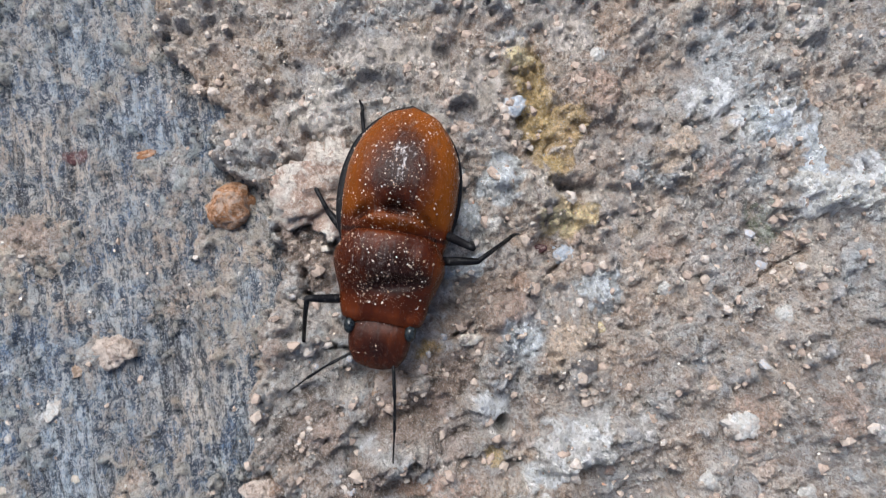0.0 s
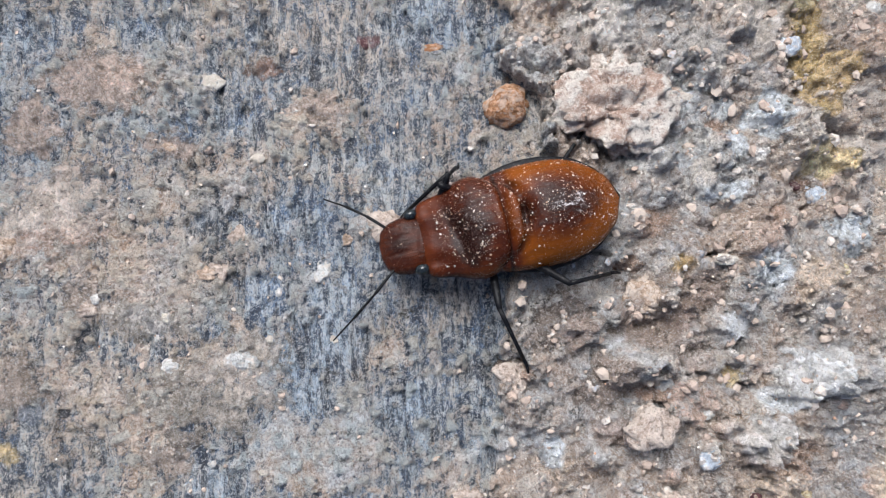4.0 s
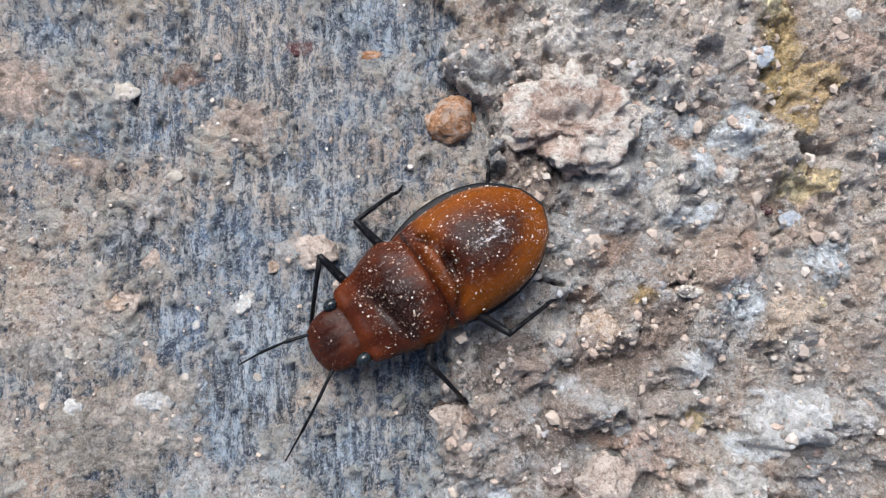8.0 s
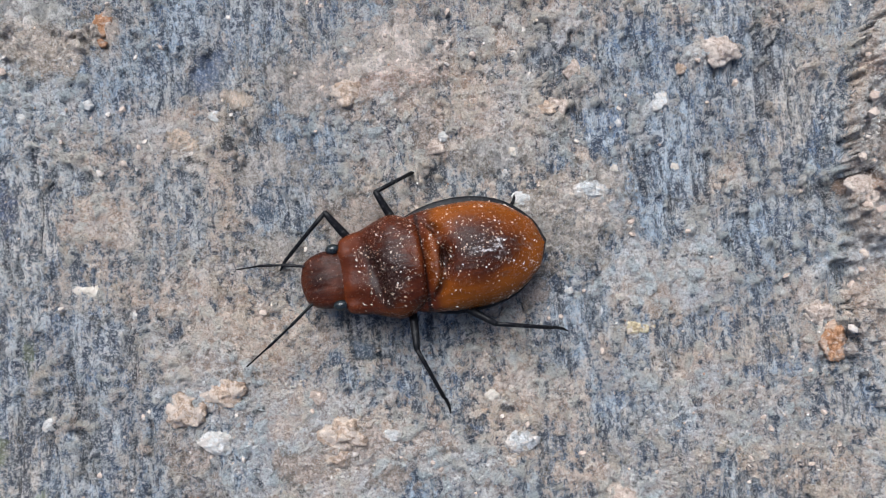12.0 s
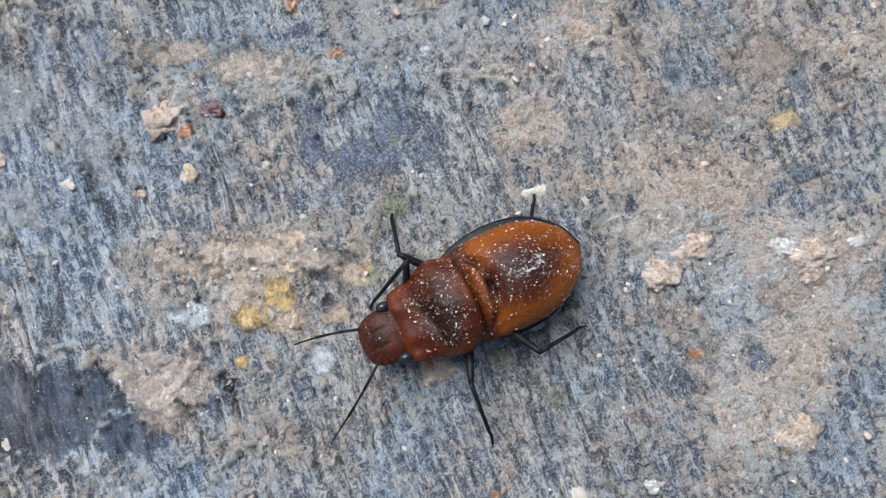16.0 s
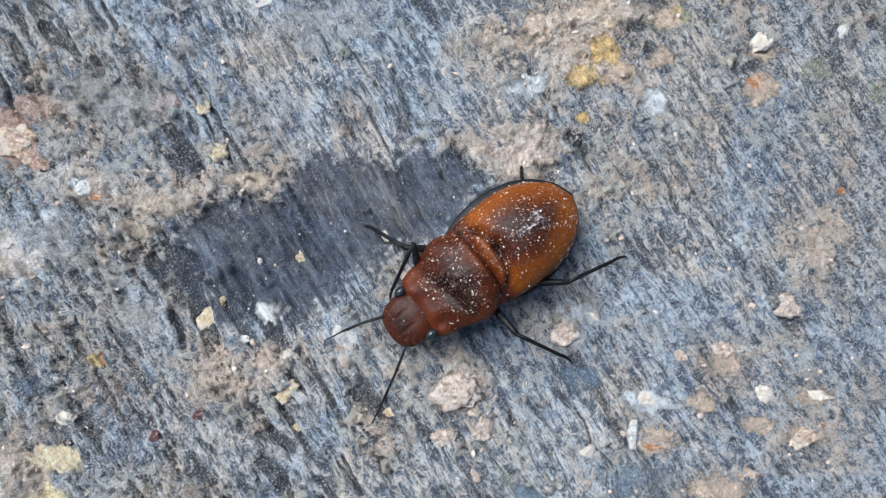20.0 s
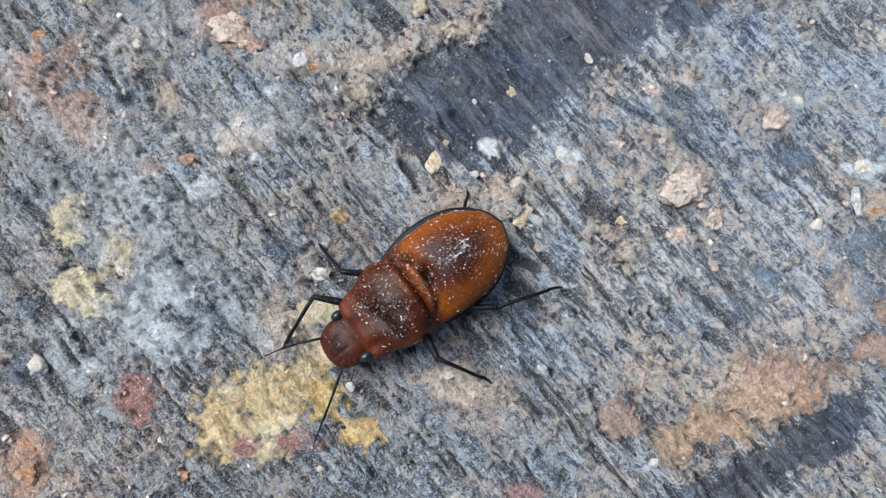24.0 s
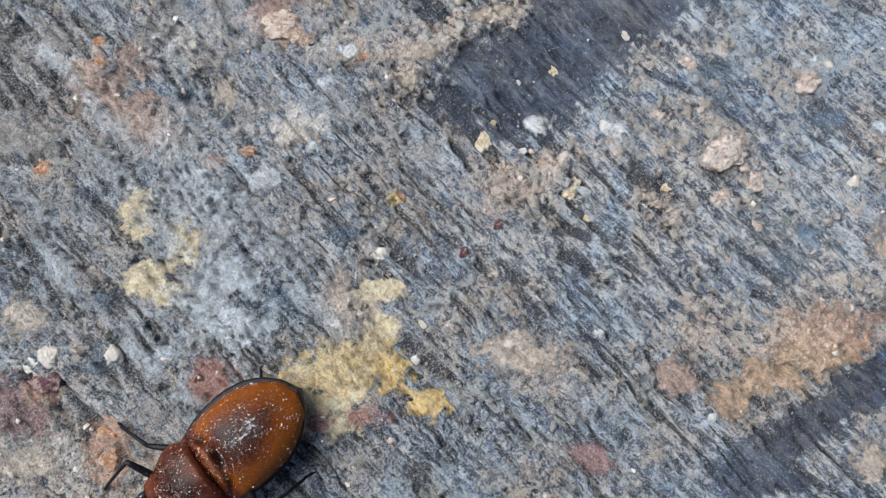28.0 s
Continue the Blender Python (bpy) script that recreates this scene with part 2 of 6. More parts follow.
def grain_material(name, stops):
    """Loose grains, each of its own shade."""
    m, t, b = shader(name, 0.8, 0.35)
    g = t.nodes.new("ShaderNodeNewGeometry")
    ramp = t.nodes.new("ShaderNodeValToRGB")
    ramp.color_ramp.interpolation = "CONSTANT"
    while len(ramp.color_ramp.elements) < len(stops):
        ramp.color_ramp.elements.new(0.5)
    for e, (at, c) in zip(ramp.color_ramp.elements, stops):
        e.position, e.color = at, (*c, 1)
    t.links.new(g.outputs["Random Per Island"], ramp.inputs["Fac"])
    n = noisy(t, coords(t, (1, 1, 1)), 6000, 3, 0.7)
    col = blend(t, spread(t, n, 0.42, 0.58, 0.0, 0.7), ramp.outputs["Color"], (0.3, 0.24, 0.2))
    t.links.new(col, b.inputs["Base Color"])
    bumped(t, b, n, 0.6, 0.0001)
    return m


def shell_material():
    """Rust-brown glossy chitin, amber at the thin rims, dark along the back, with pale dust and painted highlight."""
    m, t, b = shader("brown_chitin", 0.3, 0.14)
    v = coords(t, (1, 1, 1))
    n, fine = noisy(t, v, 420, 5, 0.6), noisy(t, v, 4200, 5, 0.75, 0.4)
    brush = noisy(t, coords(t, (0.16, 1, 1)), 2600, 5, 0.7, 0.4)
    col = blend(t, spread(t, n, 0.38, 0.62), (0.032, 0.0062, 0.0018), (0.062, 0.0125, 0.0026))
    rim = maths(t, "ADD", attribute(t, "rim"), maths(t, "MULTIPLY", maths(t, "SUBTRACT", n, 0.5), 0.9))
    col = blend(t, spread(t, rim, 0.1, 1.0), col, (0.125, 0.033, 0.0024))
    # dark back markings, plus shade painted into the creases and the seam gap
    murk = maths(t, "ADD", attribute(t, "mark_shade"), maths(t, "MULTIPLY", maths(t, "SUBTRACT", brush, 0.5), 1.3))
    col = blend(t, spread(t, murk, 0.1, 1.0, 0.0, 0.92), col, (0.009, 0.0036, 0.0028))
    col = blend(t, spread(t, fine, 0.54, 0.74, 0.0, 0.22), col, (0.16, 0.05, 0.018))
    # pale dust, together with a sky highlight painted on the shield
    dusty = maths(t, "ADD", attribute(t, "dust_sheen"), maths(t, "MULTIPLY", maths(t, "SUBTRACT", fine, 0.5), 2.0))
    dusty = maths(t, "ADD", dusty, maths(t, "MULTIPLY", maths(t, "SUBTRACT", brush, 0.5), 2.2))
    col = blend(t, spread(t, dusty, 0.55, 1.05, 0.0, 0.75), col, (0.5, 0.47, 0.47))
    t.links.new(col, b.inputs["Base Color"])
    t.links.new(spread(t, dusty, 0.1, 0.9, 0.24, 0.6), b.inputs["Roughness"])
    bumped(t, b, maths(t, "ADD", fine, maths(t, "ADD", n, brush)), 0.5, 0.00012)
    return m


def black_material():
    m, t, b = shader("black_chitin", 0.38, 0.1)
    n = noisy(t, coords(t, (1, 1, 1)), 5000, 4, 0.7)
    t.links.new(blend(t, spread(t, n, 0.54, 0.75, 0.0, 0.3), (0.004, 0.004, 0.005), (0.16, 0.155, 0.15)), b.inputs["Base Color"])
    bumped(t, b, n, 0.5, 0.00008)
    return m


def eye_material():
    m, t, b = shader("eye", 0.2, 0.3)
    n = noisy(t, coords(t, (1, 1, 1)), 9000, 2, 0.6)
    # near black; the bluish tint paints in the sky's reflection
    t.links.new(blend(t, spread(t, n, 0.4, 0.6), (0.004, 0.005, 0.006), (0.012, 0.016, 0.018)), b.inputs["Base Color"])
    bumped(t, b, n, 0.3, 0.00004)
    return m


BOARD = board_material()
SHELL, BLACK, EYE = shell_material(), black_material(), eye_material()
STONE = {
    "white_pebble": stone_material("white_limestone", (0.58, 0.56, 0.53), (0.76, 0.76, 0.75), 0.8, 0.45, 0.6),
    "cream_pebble": stone_material("cream_stone", (0.62, 0.55, 0.46), (0.76, 0.71, 0.63), 0.8, 0.3),
    "blue_pebble": stone_material("bluish_stone", (0.45, 0.5, 0.57), (0.64, 0.68, 0.74), 0.7, 0.4),
    "pink_pebble": stone_material("pinkish_clay", (0.44, 0.34, 0.28), (0.62, 0.52, 0.45), 0.85, 0.65, 0.6),
    "orange_clod": stone_material("rust_orange_clay", (0.34, 0.16, 0.075), (0.5, 0.28, 0.16), 0.9, 0.6, 0.5),
    "brown_clod": stone_material("brown_clay", (0.42, 0.3, 0.22), (0.6, 0.47, 0.37)),
    "yellow_clod": stone_material("ochre_clay", (0.56, 0.44, 0.27), (0.74, 0.62, 0.42), 0.85, 0.65, 0.8),
    "mortar_chunk": stone_material("pale_mortar", (0.42, 0.29, 0.23), (0.66, 0.6, 0.54), 0.9, 0.55, 0.35),
    "stone_flake": stone_material("grey_stone", (0.45, 0.45, 0.44), (0.66, 0.65, 0.63)),
    "black_chip": stone_material("black_bark", (0.012, 0.012, 0.014), (0.05, 0.05, 0.055), 0.6, 0.3),
    "red_speck": stone_material("dark_red_crumb", (0.09, 0.035, 0.04), (0.17, 0.07, 0.07), 0.6, 0.3, 0.4),
}


# ---------------------------------------------------------------- shaping helpers
def lattice(ix, iy, seed):
    n = (ix.astype(np.int64) * 374761393 + iy.astype(np.int64) * 668265263 + seed * 1442695041) & 0xFFFFFFFF
    n = ((n ^ (n >> 13)) * 1274126177) & 0xFFFFFFFF
    return ((n ^ (n >> 16)) & 0xFFFF) / 65535.0


def hills(x, y, seed=0):
    """Smooth value noise, 0 to 1."""
    ix, iy = np.floor(x), np.floor(y)
    fx, fy = x - ix, y - iy
    fx, fy = fx * fx * (3 - 2 * fx), fy * fy * (3 - 2 * fy)
    a, b = lattice(ix, iy, seed), lattice(ix + 1, iy, seed)
    c, d = lattice(ix, iy + 1, seed), lattice(ix + 1, iy + 1, seed)
    return (a * (1 - fx) + b * fx) * (1 - fy) + (c * (1 - fx) + d * fx) * fy


def rough(x, y, seed=0, octaves=4, gain=0.55):
    total, amp, size = 0, 1.0, 0.0
    for k in range(octaves):
        total, size = total + amp * hills(x * 2.03**k + 17.3 * k, y * 2.03**k - 9.1 * k, seed + k), size + amp
        amp *= gain
    return total / size


def ease(v, low, high):
    s = np.clip((v - low) / (high - low), 0, 1)
    return s * s * (3 - 2 * s)


def mesh_of(name, verts, faces, material, smooth=True):
    me = bpy.data.meshes.new(name)
    me.from_pydata(verts, [], faces)
    me.materials.append(material)
    if smooth:
        me.polygons.foreach_set("use_smooth", [True] * len(me.polygons))
    me.update()
    return me


def part(name, bm, material, parent, label=""):
    me = bpy.data.meshes.new(name)
    bm.to_mesh(me)
    bm.free()
    me.materials.append(material)
    me.polygons.foreach_set("use_smooth", [True] * len(me.polygons))
    ob = new(name, me)
    ob.parent = parent
    return tagged(ob, label)


def tube(points, radii, sides=10, bm=None):
    """A tapered limb through points, closed at both ends."""
    bm = bm or bmesh.new()
    pts = [Vector(p) for p in points]
    rings = []
    for k, p in enumerate(pts):
        d = (pts[min(k + 1, len(pts) - 1)] - pts[max(k - 1, 0)]).normalized()
        u = d.cross(Vector((0.05, 0.1, 1))).normalized()
        w = d.cross(u)
        rings.append([bm.verts.new(p + radii[k] * (math.cos(a) * u + math.sin(a) * w)) for a in (2 * math.pi * s / sides for s in range(sides))])
    for a, b in zip(rings, rings[1:]):
        for s in range(sides):
            bm.faces.new((a[s], a[(s + 1) % sides], b[(s + 1) % sides], b[s]))
    bm.faces.new(rings[0][::-1])
    bm.faces.new(rings[-1])
    bmesh.ops.recalc_face_normals(bm, faces=bm.faces)
    return bm


# ---------------------------------------------------------------- the board: one sheet of worn wood, dust and mud
def axis(low, high, step, far_low, far_high):
    """Fine steps where things happen, growing steps out to the board's rims."""
    fine = np.arange(low, high + step / 2, step)
    grow, s, p = [], step, 0.0
    while p < max(low - far_low, far_high - high):
        s *= 1.22
        p += s
        grow.append(p)
    grow = np.array(grow)
    left, right = low - grow[low - grow > far_low][::-1], high + grow[high + grow < far_high]
    return np.concatenate([[far_low], left, fine, right, [far_high]])


def cells(x, y, seed):
    """Rounded crumbs packed side by side: 1 on each crest, 0 in the creases, and a number for each crumb."""
    ix, iy = np.floor(x), np.floor(y)
    best, second, own = np.full(x.shape, 9.0), np.full(x.shape, 9.0), np.zeros(x.shape)
    for dx in (-1, 0, 1):
        for dy in (-1, 0, 1):
            cx, cy = ix + dx, iy + dy
            r = lattice(cx, cy, seed + 2)
            d = np.hypot(cx + 0.15 + 0.7 * lattice(cx, cy, seed) - x, cy + 0.15 + 0.7 * lattice(cx, cy, seed + 1) - y)
            closer = d < best
            second = np.where(closer, best, np.minimum(second, d))
            own, best = np.where(closer, r, own), np.where(closer, d, best)
    return np.sqrt(np.clip((second - best) * 1.6, 0, 1)), own


XS, YS = axis(-160, 54, 0.135, -330, 190), axis(-60, 30, 0.135, -330, 300)
GX, GY = np.meshgrid(XS, YS, indexing="ij")
WX = GX + 1.2 * (rough(GX * 0.3, GY * 0.3, 5) - 0.5)
N1, N2 = rough(GX * 0.28, GY * 0.28, 11, 5), rough(GX * 1.1, GY * 1.1, 23, 4)
N3 = rough(GX * 2.6, GY * 2.6, 31, 2)

# the mud crust begins along this wavering line (y, x)
EDGE = [(-60, 16), (-40, 9), (-28, 4), (-24, 0), (-20, -1.9), (-15, -1.8), (-9.4, -1.2), (-6.7, -0.9), (-3.3, -0.4), (1.6, 1.2),
        (4.7, 2.8), (9.3, 2.3), (12.5, -0.9), (15.4, 0.4), (19.7, -2.5), (32, -5)]
beyond = GX - np.interp(GY, [e[0] for e in EDGE], [e[1] for e in EDGE]) + 1.4 * (N2 - 0.5) + 0.8 * (N3 - 0.5)
MUD = ease(beyond, 0.0, 0.4) * (1 - 0.55 * ease(-GY, 13, 21) * (1 - ease(beyond, 3, 9)))

# dust lies thick near the mud and thins out over the bare wood
DUST = 1.3 * (N1 - 0.5) + 0.9 * (N2 - 0.5) + np.interp(GX, [-160, -120, -85, -62, -45, -20, 5], [0.3, 0.2, 0.2, 0.26, 0.38, 0.36, 0.4])

STAIN = np.zeros(GX.shape + (4,))
DARK = np.zeros(GX.shape)
RAISE = np.zeros(GX.shape)


def near(x, y, rx, ry, turn, ragged=0.8):
    """1 inside a ragged oval, falling to 0 outside, with the slice of the grid that it touches."""
    reach = 1.7 * max(rx, ry) + 0.6
    i0, i1 = np.searchsorted(XS, (x - reach, x + reach))
    j0, j1 = np.searchsorted(YS, (y - reach, y + reach))
    s = (slice(i0, i1), slice(j0, j1))
    c, d = math.cos(radians(turn)), math.sin(radians(turn))
    u, v = (GX[s] - x) * c + (GY[s] - y) * d, (GY[s] - y) * c - (GX[s] - x) * d
    r = np.hypot(u / rx, v / ry) + ragged * (N2[s] - 0.5) * 1.6 + ragged * (N3[s] - 0.5)
    return s, ease(1.3 - r, 0.0, 0.8), np.clip(1 - r * r, 0, 1)


def stain(colour, spots, strength=1.0, raise_by=0.0):
    for x, y, rx, ry, turn in spots:
        s, a, dome = near(x, y, rx, ry, turn)
        a = a * strength
        STAIN[s][..., :3] = STAIN[s][..., :3] * (1 - a[..., None]) + np.array(colour) * a[..., None]
        STAIN[s][..., 3] = np.maximum(STAIN[s][..., 3], a)
        RAISE[s] += raise_by * np.sqrt(dome) * (0.6 + 0.8 * N3[s])


# dusty swells
for x, y, rx, ry, turn, up in [(-99, -41.9, 5.2, 2.6, -8, 0.5), (-123.2, -16.3, 2.6, 2.6, 0, 0.2), (-55.1, 7.1, 4.6, 2.7, -13, 0.5), (-9.2, 1.2, 2.4, 0.9, 0, 0.3),
                               (-12.7, 9.2, 2.3, 1.8, 0, 0.4), (-42.6, -16.4, 4.2, 2.3, 0, 0.35), (-37.8, -22.5, 5, 2.3, 0, 0.35), (-70.3, -10, 2.4, 1.6, -20, 0.25)]:
    s, a, dome = near(x, y, rx, ry, turn)
    DUST[s] += 0.45 * a
    RAISE[s] += up * np.sqrt(dome)
for x, y, rx, ry, turn, up in [(-80.6, -15.7, 2.4, 2, -20, 0.2), (-43.9, -17.5, 4.7, 3.2, -20, 0.3), (-79.3, -15.1, 2.4, 2, -30, 0.2), (-149.7, -7.1, 5, 5.3, 0, 0.3),
                               (-51.9, 1, 7.6, 4.6, -13, 0.2), (-28, 12, 6, 3, 0, 0.4), (-33, -2, 5, 3, 0, 0.3)]:
    s, a, dome = near(x, y, rx, ry, turn)
    DUST[s] += 0.35 * a
    RAISE[s] += up * np.sqrt(dome)
CHALKY = np.zeros(GX.shape)


def patches(field, by, turn, spots):
    """Raise or lower a field over ragged ovals: x, y and half widths."""
    for x, y, rx, ry in spots:
        s, a, dome = near(x, y, 1.15 * rx, 1.15 * ry, turn, 1.0)
        field[s] += by * a


# bare wood
patches(DUST, -0.55, -1, [(-13.2, 11.5, 0.9, 1.0), (-19.4, 8.5, 0.8, 1.0), (-23.6, 14.8, 2.1, 1.0), (-5.4, 16.1, 1.4, 0.9), (-12.5, 5.2, 1.4, 0.9), (-8.4, 5.0, 1.7, 1.4), (-12.9, 0.7, 0.6, 1.0), (-17.2, -4.5, 1.0, 2.1), (-20.6, -5.7, 1.0, 1.0), (-16.9, -6.8, 0.8, 0.9), (-3.1, -9.9, 1.4, 1.4), (-13.2, -10.9, 1.4, 2.1), (-5.8, -10.2, 1.7, 2.1)])
patches(DUST, -0.55, -2, [(-5.2, -11.5, 2.3, 2.3), (-8.2, -13.6, 1.5, 1.9), (-1.7, -6.3, 1.5, 2.3), (-8.0, 2.3, 2.7, 2.3), (-19.0, 10.0, 1.5, 1.5), (-21.5, -16.8, 2.3, 2.3)])
patches(DUST, -0.55, -1, [(-17.4, 2.1, 2.3, 1.5), (-3.8, -0.4, 1.5, 2.3), (-2.8, -4.4, 1.5, 1.9), (-24.0, 0.9, 1.1, 1.1), (-12.5, -4.7, 1.5, 1.9), (-37.7, -9.3, 2.3, 1.5), (-32.1, -16.2, 2.3, 1.9), (-40.0, -3.9, 2.3, 1.5), (-12.9, -18.5, 1.5, 1.5), (-2.4, -22.5, 1.9, 2.3), (-7.3, -20.1, 1.0, 0.8), (-17.6, -23.3, 1.1, 1.1), (-31.4, -27.0, 1.1, 2.3), (-19.2, -29.1, 1.5, 1.5), (-27.9, -6.4, 1.5, 1.1), (-47.8, -26.5, 1.1, 3.0)])
patches(DUST, -0.55, -8, [(-45.0, 5.2, 1.9, 2.3), (-58.6, -4.1, 3.0, 2.3), (-53.5, -5.5, 1.9, 1.9), (-46.2, 1.9, 1.1, 1.9), (-61.1, -12.4, 2.6, 2.3), (-51.4, -16.0, 1.9, 2.3), (-58.5, -21.6, 2.6, 1.9), (-45.2, -16.8, 1.1, 1.1), (-11.9, -6.7, 2.3, 2.3), (-6.4, -5.6, 1.1, 2.3)])
patches(DUST, -0.55, -19, [(-60.4, -3.5, 4.6, 2.3), (-64.9, -6.0, 3.8, 2.3), (-54.5, -23.3, 2.3, 2.3), (-77.2, 1.9, 2.3, 1.9), (-78.7, -4.0, 2.3, 2.3)])
patches(DUST, -0.55, -22, [(-57.7, -6.4, 4.8, 3.2), (-79.3, -1.7, 2.4, 2.4), (-87.4, -1.0, 2.8, 2.4), (-66.2, -1.7, 2.4, 2.4), (-58.3, -31.8, 3.2, 3.2), (-81.3, -25.3, 4.0, 2.4), (-90.2, -20.5, 3.2, 2.4), (-68.6, -30.1, 3.2, 2.0)])
patches(DUST, -0.55, -32, [(-92.0, 2.7, 2.4, 2.4), (-90.2, -3.0, 4.1, 2.0), (-87.9, -10.3, 2.4, 1.2), (-65.4, -17.0, 4.1, 2.9), (-56.6, -22.4, 2.4, 2.4), (-100.9, -23.7, 4.1, 2.0), (-109.7, -22.8, 4.1, 2.0), (-88.1, -33.5, 3.3, 2.4), (-98.1, -31.4, 2.4, 2.0), (-73.4, -31.4, 3.3, 4.1), (-109.9, -11.4, 2.4, 1.6)])
patches(DUST, -0.55, -42, [(-126.3, -11.0, 2.6, 2.6), (-131.5, -11.0, 2.6, 1.7), (-126.6, -1.9, 2.6, 1.7), (-103.9, -28.3, 3.5, 2.6), (-93.5, -37.8, 2.6, 2.6), (-110.3, -38.1, 3.5, 2.6), (-122.0, -31.5, 3.5, 2.2), (-137.1, -6.0, 2.6, 1.7), (-116.0, -2.5, 4.4, 1.7), (-109.3, -3.0, 3.5, 1.3), (-96.5, -27.4, 2.2, 2.6), (-86.4, -33.6, 2.2, 2.6)])
# dusty drifts
patches(DUST, 0.4, -2, [(-12.9, 9.1, 2.3, 1.5), (-20.9, 3.4, 2.7, 1.9), (-10.0, 0.5, 2.3, 1.2), (-14.5, -14.1, 2.7, 2.3), (-18.2, -6.5, 3.1, 1.9), (-4.5, -14.9, 1.5, 1.9), (-22.6, -13.8, 1.5, 2.3)])
patches(DUST, 0.4, -1, [(-25.6, 11.6, 2.1, 1.4), (-12.9, 9.1, 2.1, 1.4), (-23.4, 2.8, 2.8, 2.1), (-19.0, 6.2, 2.1, 1.4), (-8.4, 1.1, 2.4, 1.0), (-5.6, 7.8, 1.7, 1.7), (-3.4, 12.4, 1.7, 1.4), (-23.3, -0.6, 2.8, 1.7), (-13.9, -7.2, 1.7, 1.0), (-18.9, -9.4, 2.8, 1.7), (2.4, -10.4, 1.7, 2.1)])
patches(DUST, 0.4, -1, [(-30.2, 0.2, 3.4, 1.9), (-24.5, -3.0, 3.0, 1.9), (-42.5, -16.4, 4.6, 2.3), (-34.0, -23.2, 4.6, 2.3), (-8.1, 0.8, 1.9, 1.1), (-11.3, -14.4, 3.4, 1.9), (-7.8, -24.6, 3.4, 3.0), (-22.8, -21.3, 3.0, 1.9), (-16.2, -27.3, 3.0, 1.9), (0.8, -27.8, 2.3, 2.3), (-46.6, -12.6, 2.7, 1.9), (-9.5, -6.7, 2.3, 2.3), (-45.6, -3.1, 2.7, 1.5)])
patches(DUST, 0.4, -8, [(-56.9, 4.1, 5.3, 2.3), (-31.6, 2.5, 3.4, 2.6), (-24.7, -3.0, 3.8, 3.0), (-14.8, -12.8, 4.5, 3.4), (-12.4, -21.4, 3.8, 3.8), (-40.6, -21.2, 4.5, 1.9), (-62.5, -17.8, 3.0, 1.5), (-50.8, -7.8, 2.3, 1.5), (-44.6, -12.4, 2.3, 1.9), (-19.0, -27.6, 3.0, 1.5), (-32.6, -17.9, 2.3, 1.9)])
patches(DUST, 0.4, -13, [(-26.1, -10.1, 5.0, 3.1), (-22.3, -20.0, 4.6, 3.8), (-31.5, -25.8, 5.3, 3.1), (-45.5, -1.7, 3.1, 1.9), (-52.3, -7.5, 2.3, 1.5), (-67.0, 2.1, 3.1, 1.5), (-72.8, -11.7, 3.1, 2.3)])
patches(DUST, 0.4, -19, [(-68.8, 2.2, 5.7, 1.9), (-41.7, -18.2, 4.6, 3.1), (-36.4, -26.2, 5.3, 4.6), (-72.2, -10.3, 3.8, 1.9), (-80.8, -15.4, 3.4, 1.9), (-44.5, -31.2, 4.6, 2.3), (-51.9, -6.9, 2.7, 1.5)])
patches(DUST, 0.4, -22, [(-72.1, -9.3, 4.4, 2.0), (-80.6, -16.0, 2.8, 2.0), (-64.8, -0.5, 3.2, 2.4), (-74.1, 1.9, 2.8, 2.4), (-44.6, -16.8, 4.0, 2.8), (-42.6, -29.3, 4.8, 5.9), (-50.2, -7.2, 3.2, 2.0), (-83.2, -12.9, 2.4, 1.6), (-65.4, -32.6, 2.4, 2.0), (-89.8, -18.5, 3.2, 1.6), (-48.6, -23.0, 2.4, 2.4)])
patches(DUST, 0.4, -32, [(-107.4, -3.0, 6.5, 2.0), (-110.1, 3.6, 3.3, 2.4), (-99.0, -7.3, 4.1, 1.2), (-77.2, -8.6, 2.9, 2.4), (-73.4, -12.0, 2.4, 2.4), (-108.1, -16.3, 4.9, 2.0), (-93.7, -27.2, 2.9, 2.0), (-75.6, -34.7, 3.3, 2.9), (-66.8, -31.7, 2.4, 2.4), (-73.8, -44.3, 3.7, 2.0), (-117.6, -20.6, 3.3, 1.2), (-79.2, -25.4, 2.0, 2.4)])
patches(DUST, 0.4, -42, [(-107.8, -1.9, 5.2, 1.7), (-116.4, -5.7, 5.2, 2.2), (-127.8, -3.2, 2.6, 2.6), (-108.0, -18.7, 3.5, 2.2), (-103.9, -20.7, 2.6, 1.7), (-98.9, -42.7, 6.1, 2.6), (-105.9, -34.1, 2.6, 2.2), (-120.5, -26.1, 5.2, 1.7), (-125.8, 5.3, 3.9, 3.0), (-143.1, -3.0, 3.5, 1.7), (-145.6, -12.2, 5.2, 3.0), (-115.2, -30.3, 3.0, 2.2), (-93.4, -28.5, 2.2, 1.7), (-85.9, -28.1, 2.6, 1.7)])
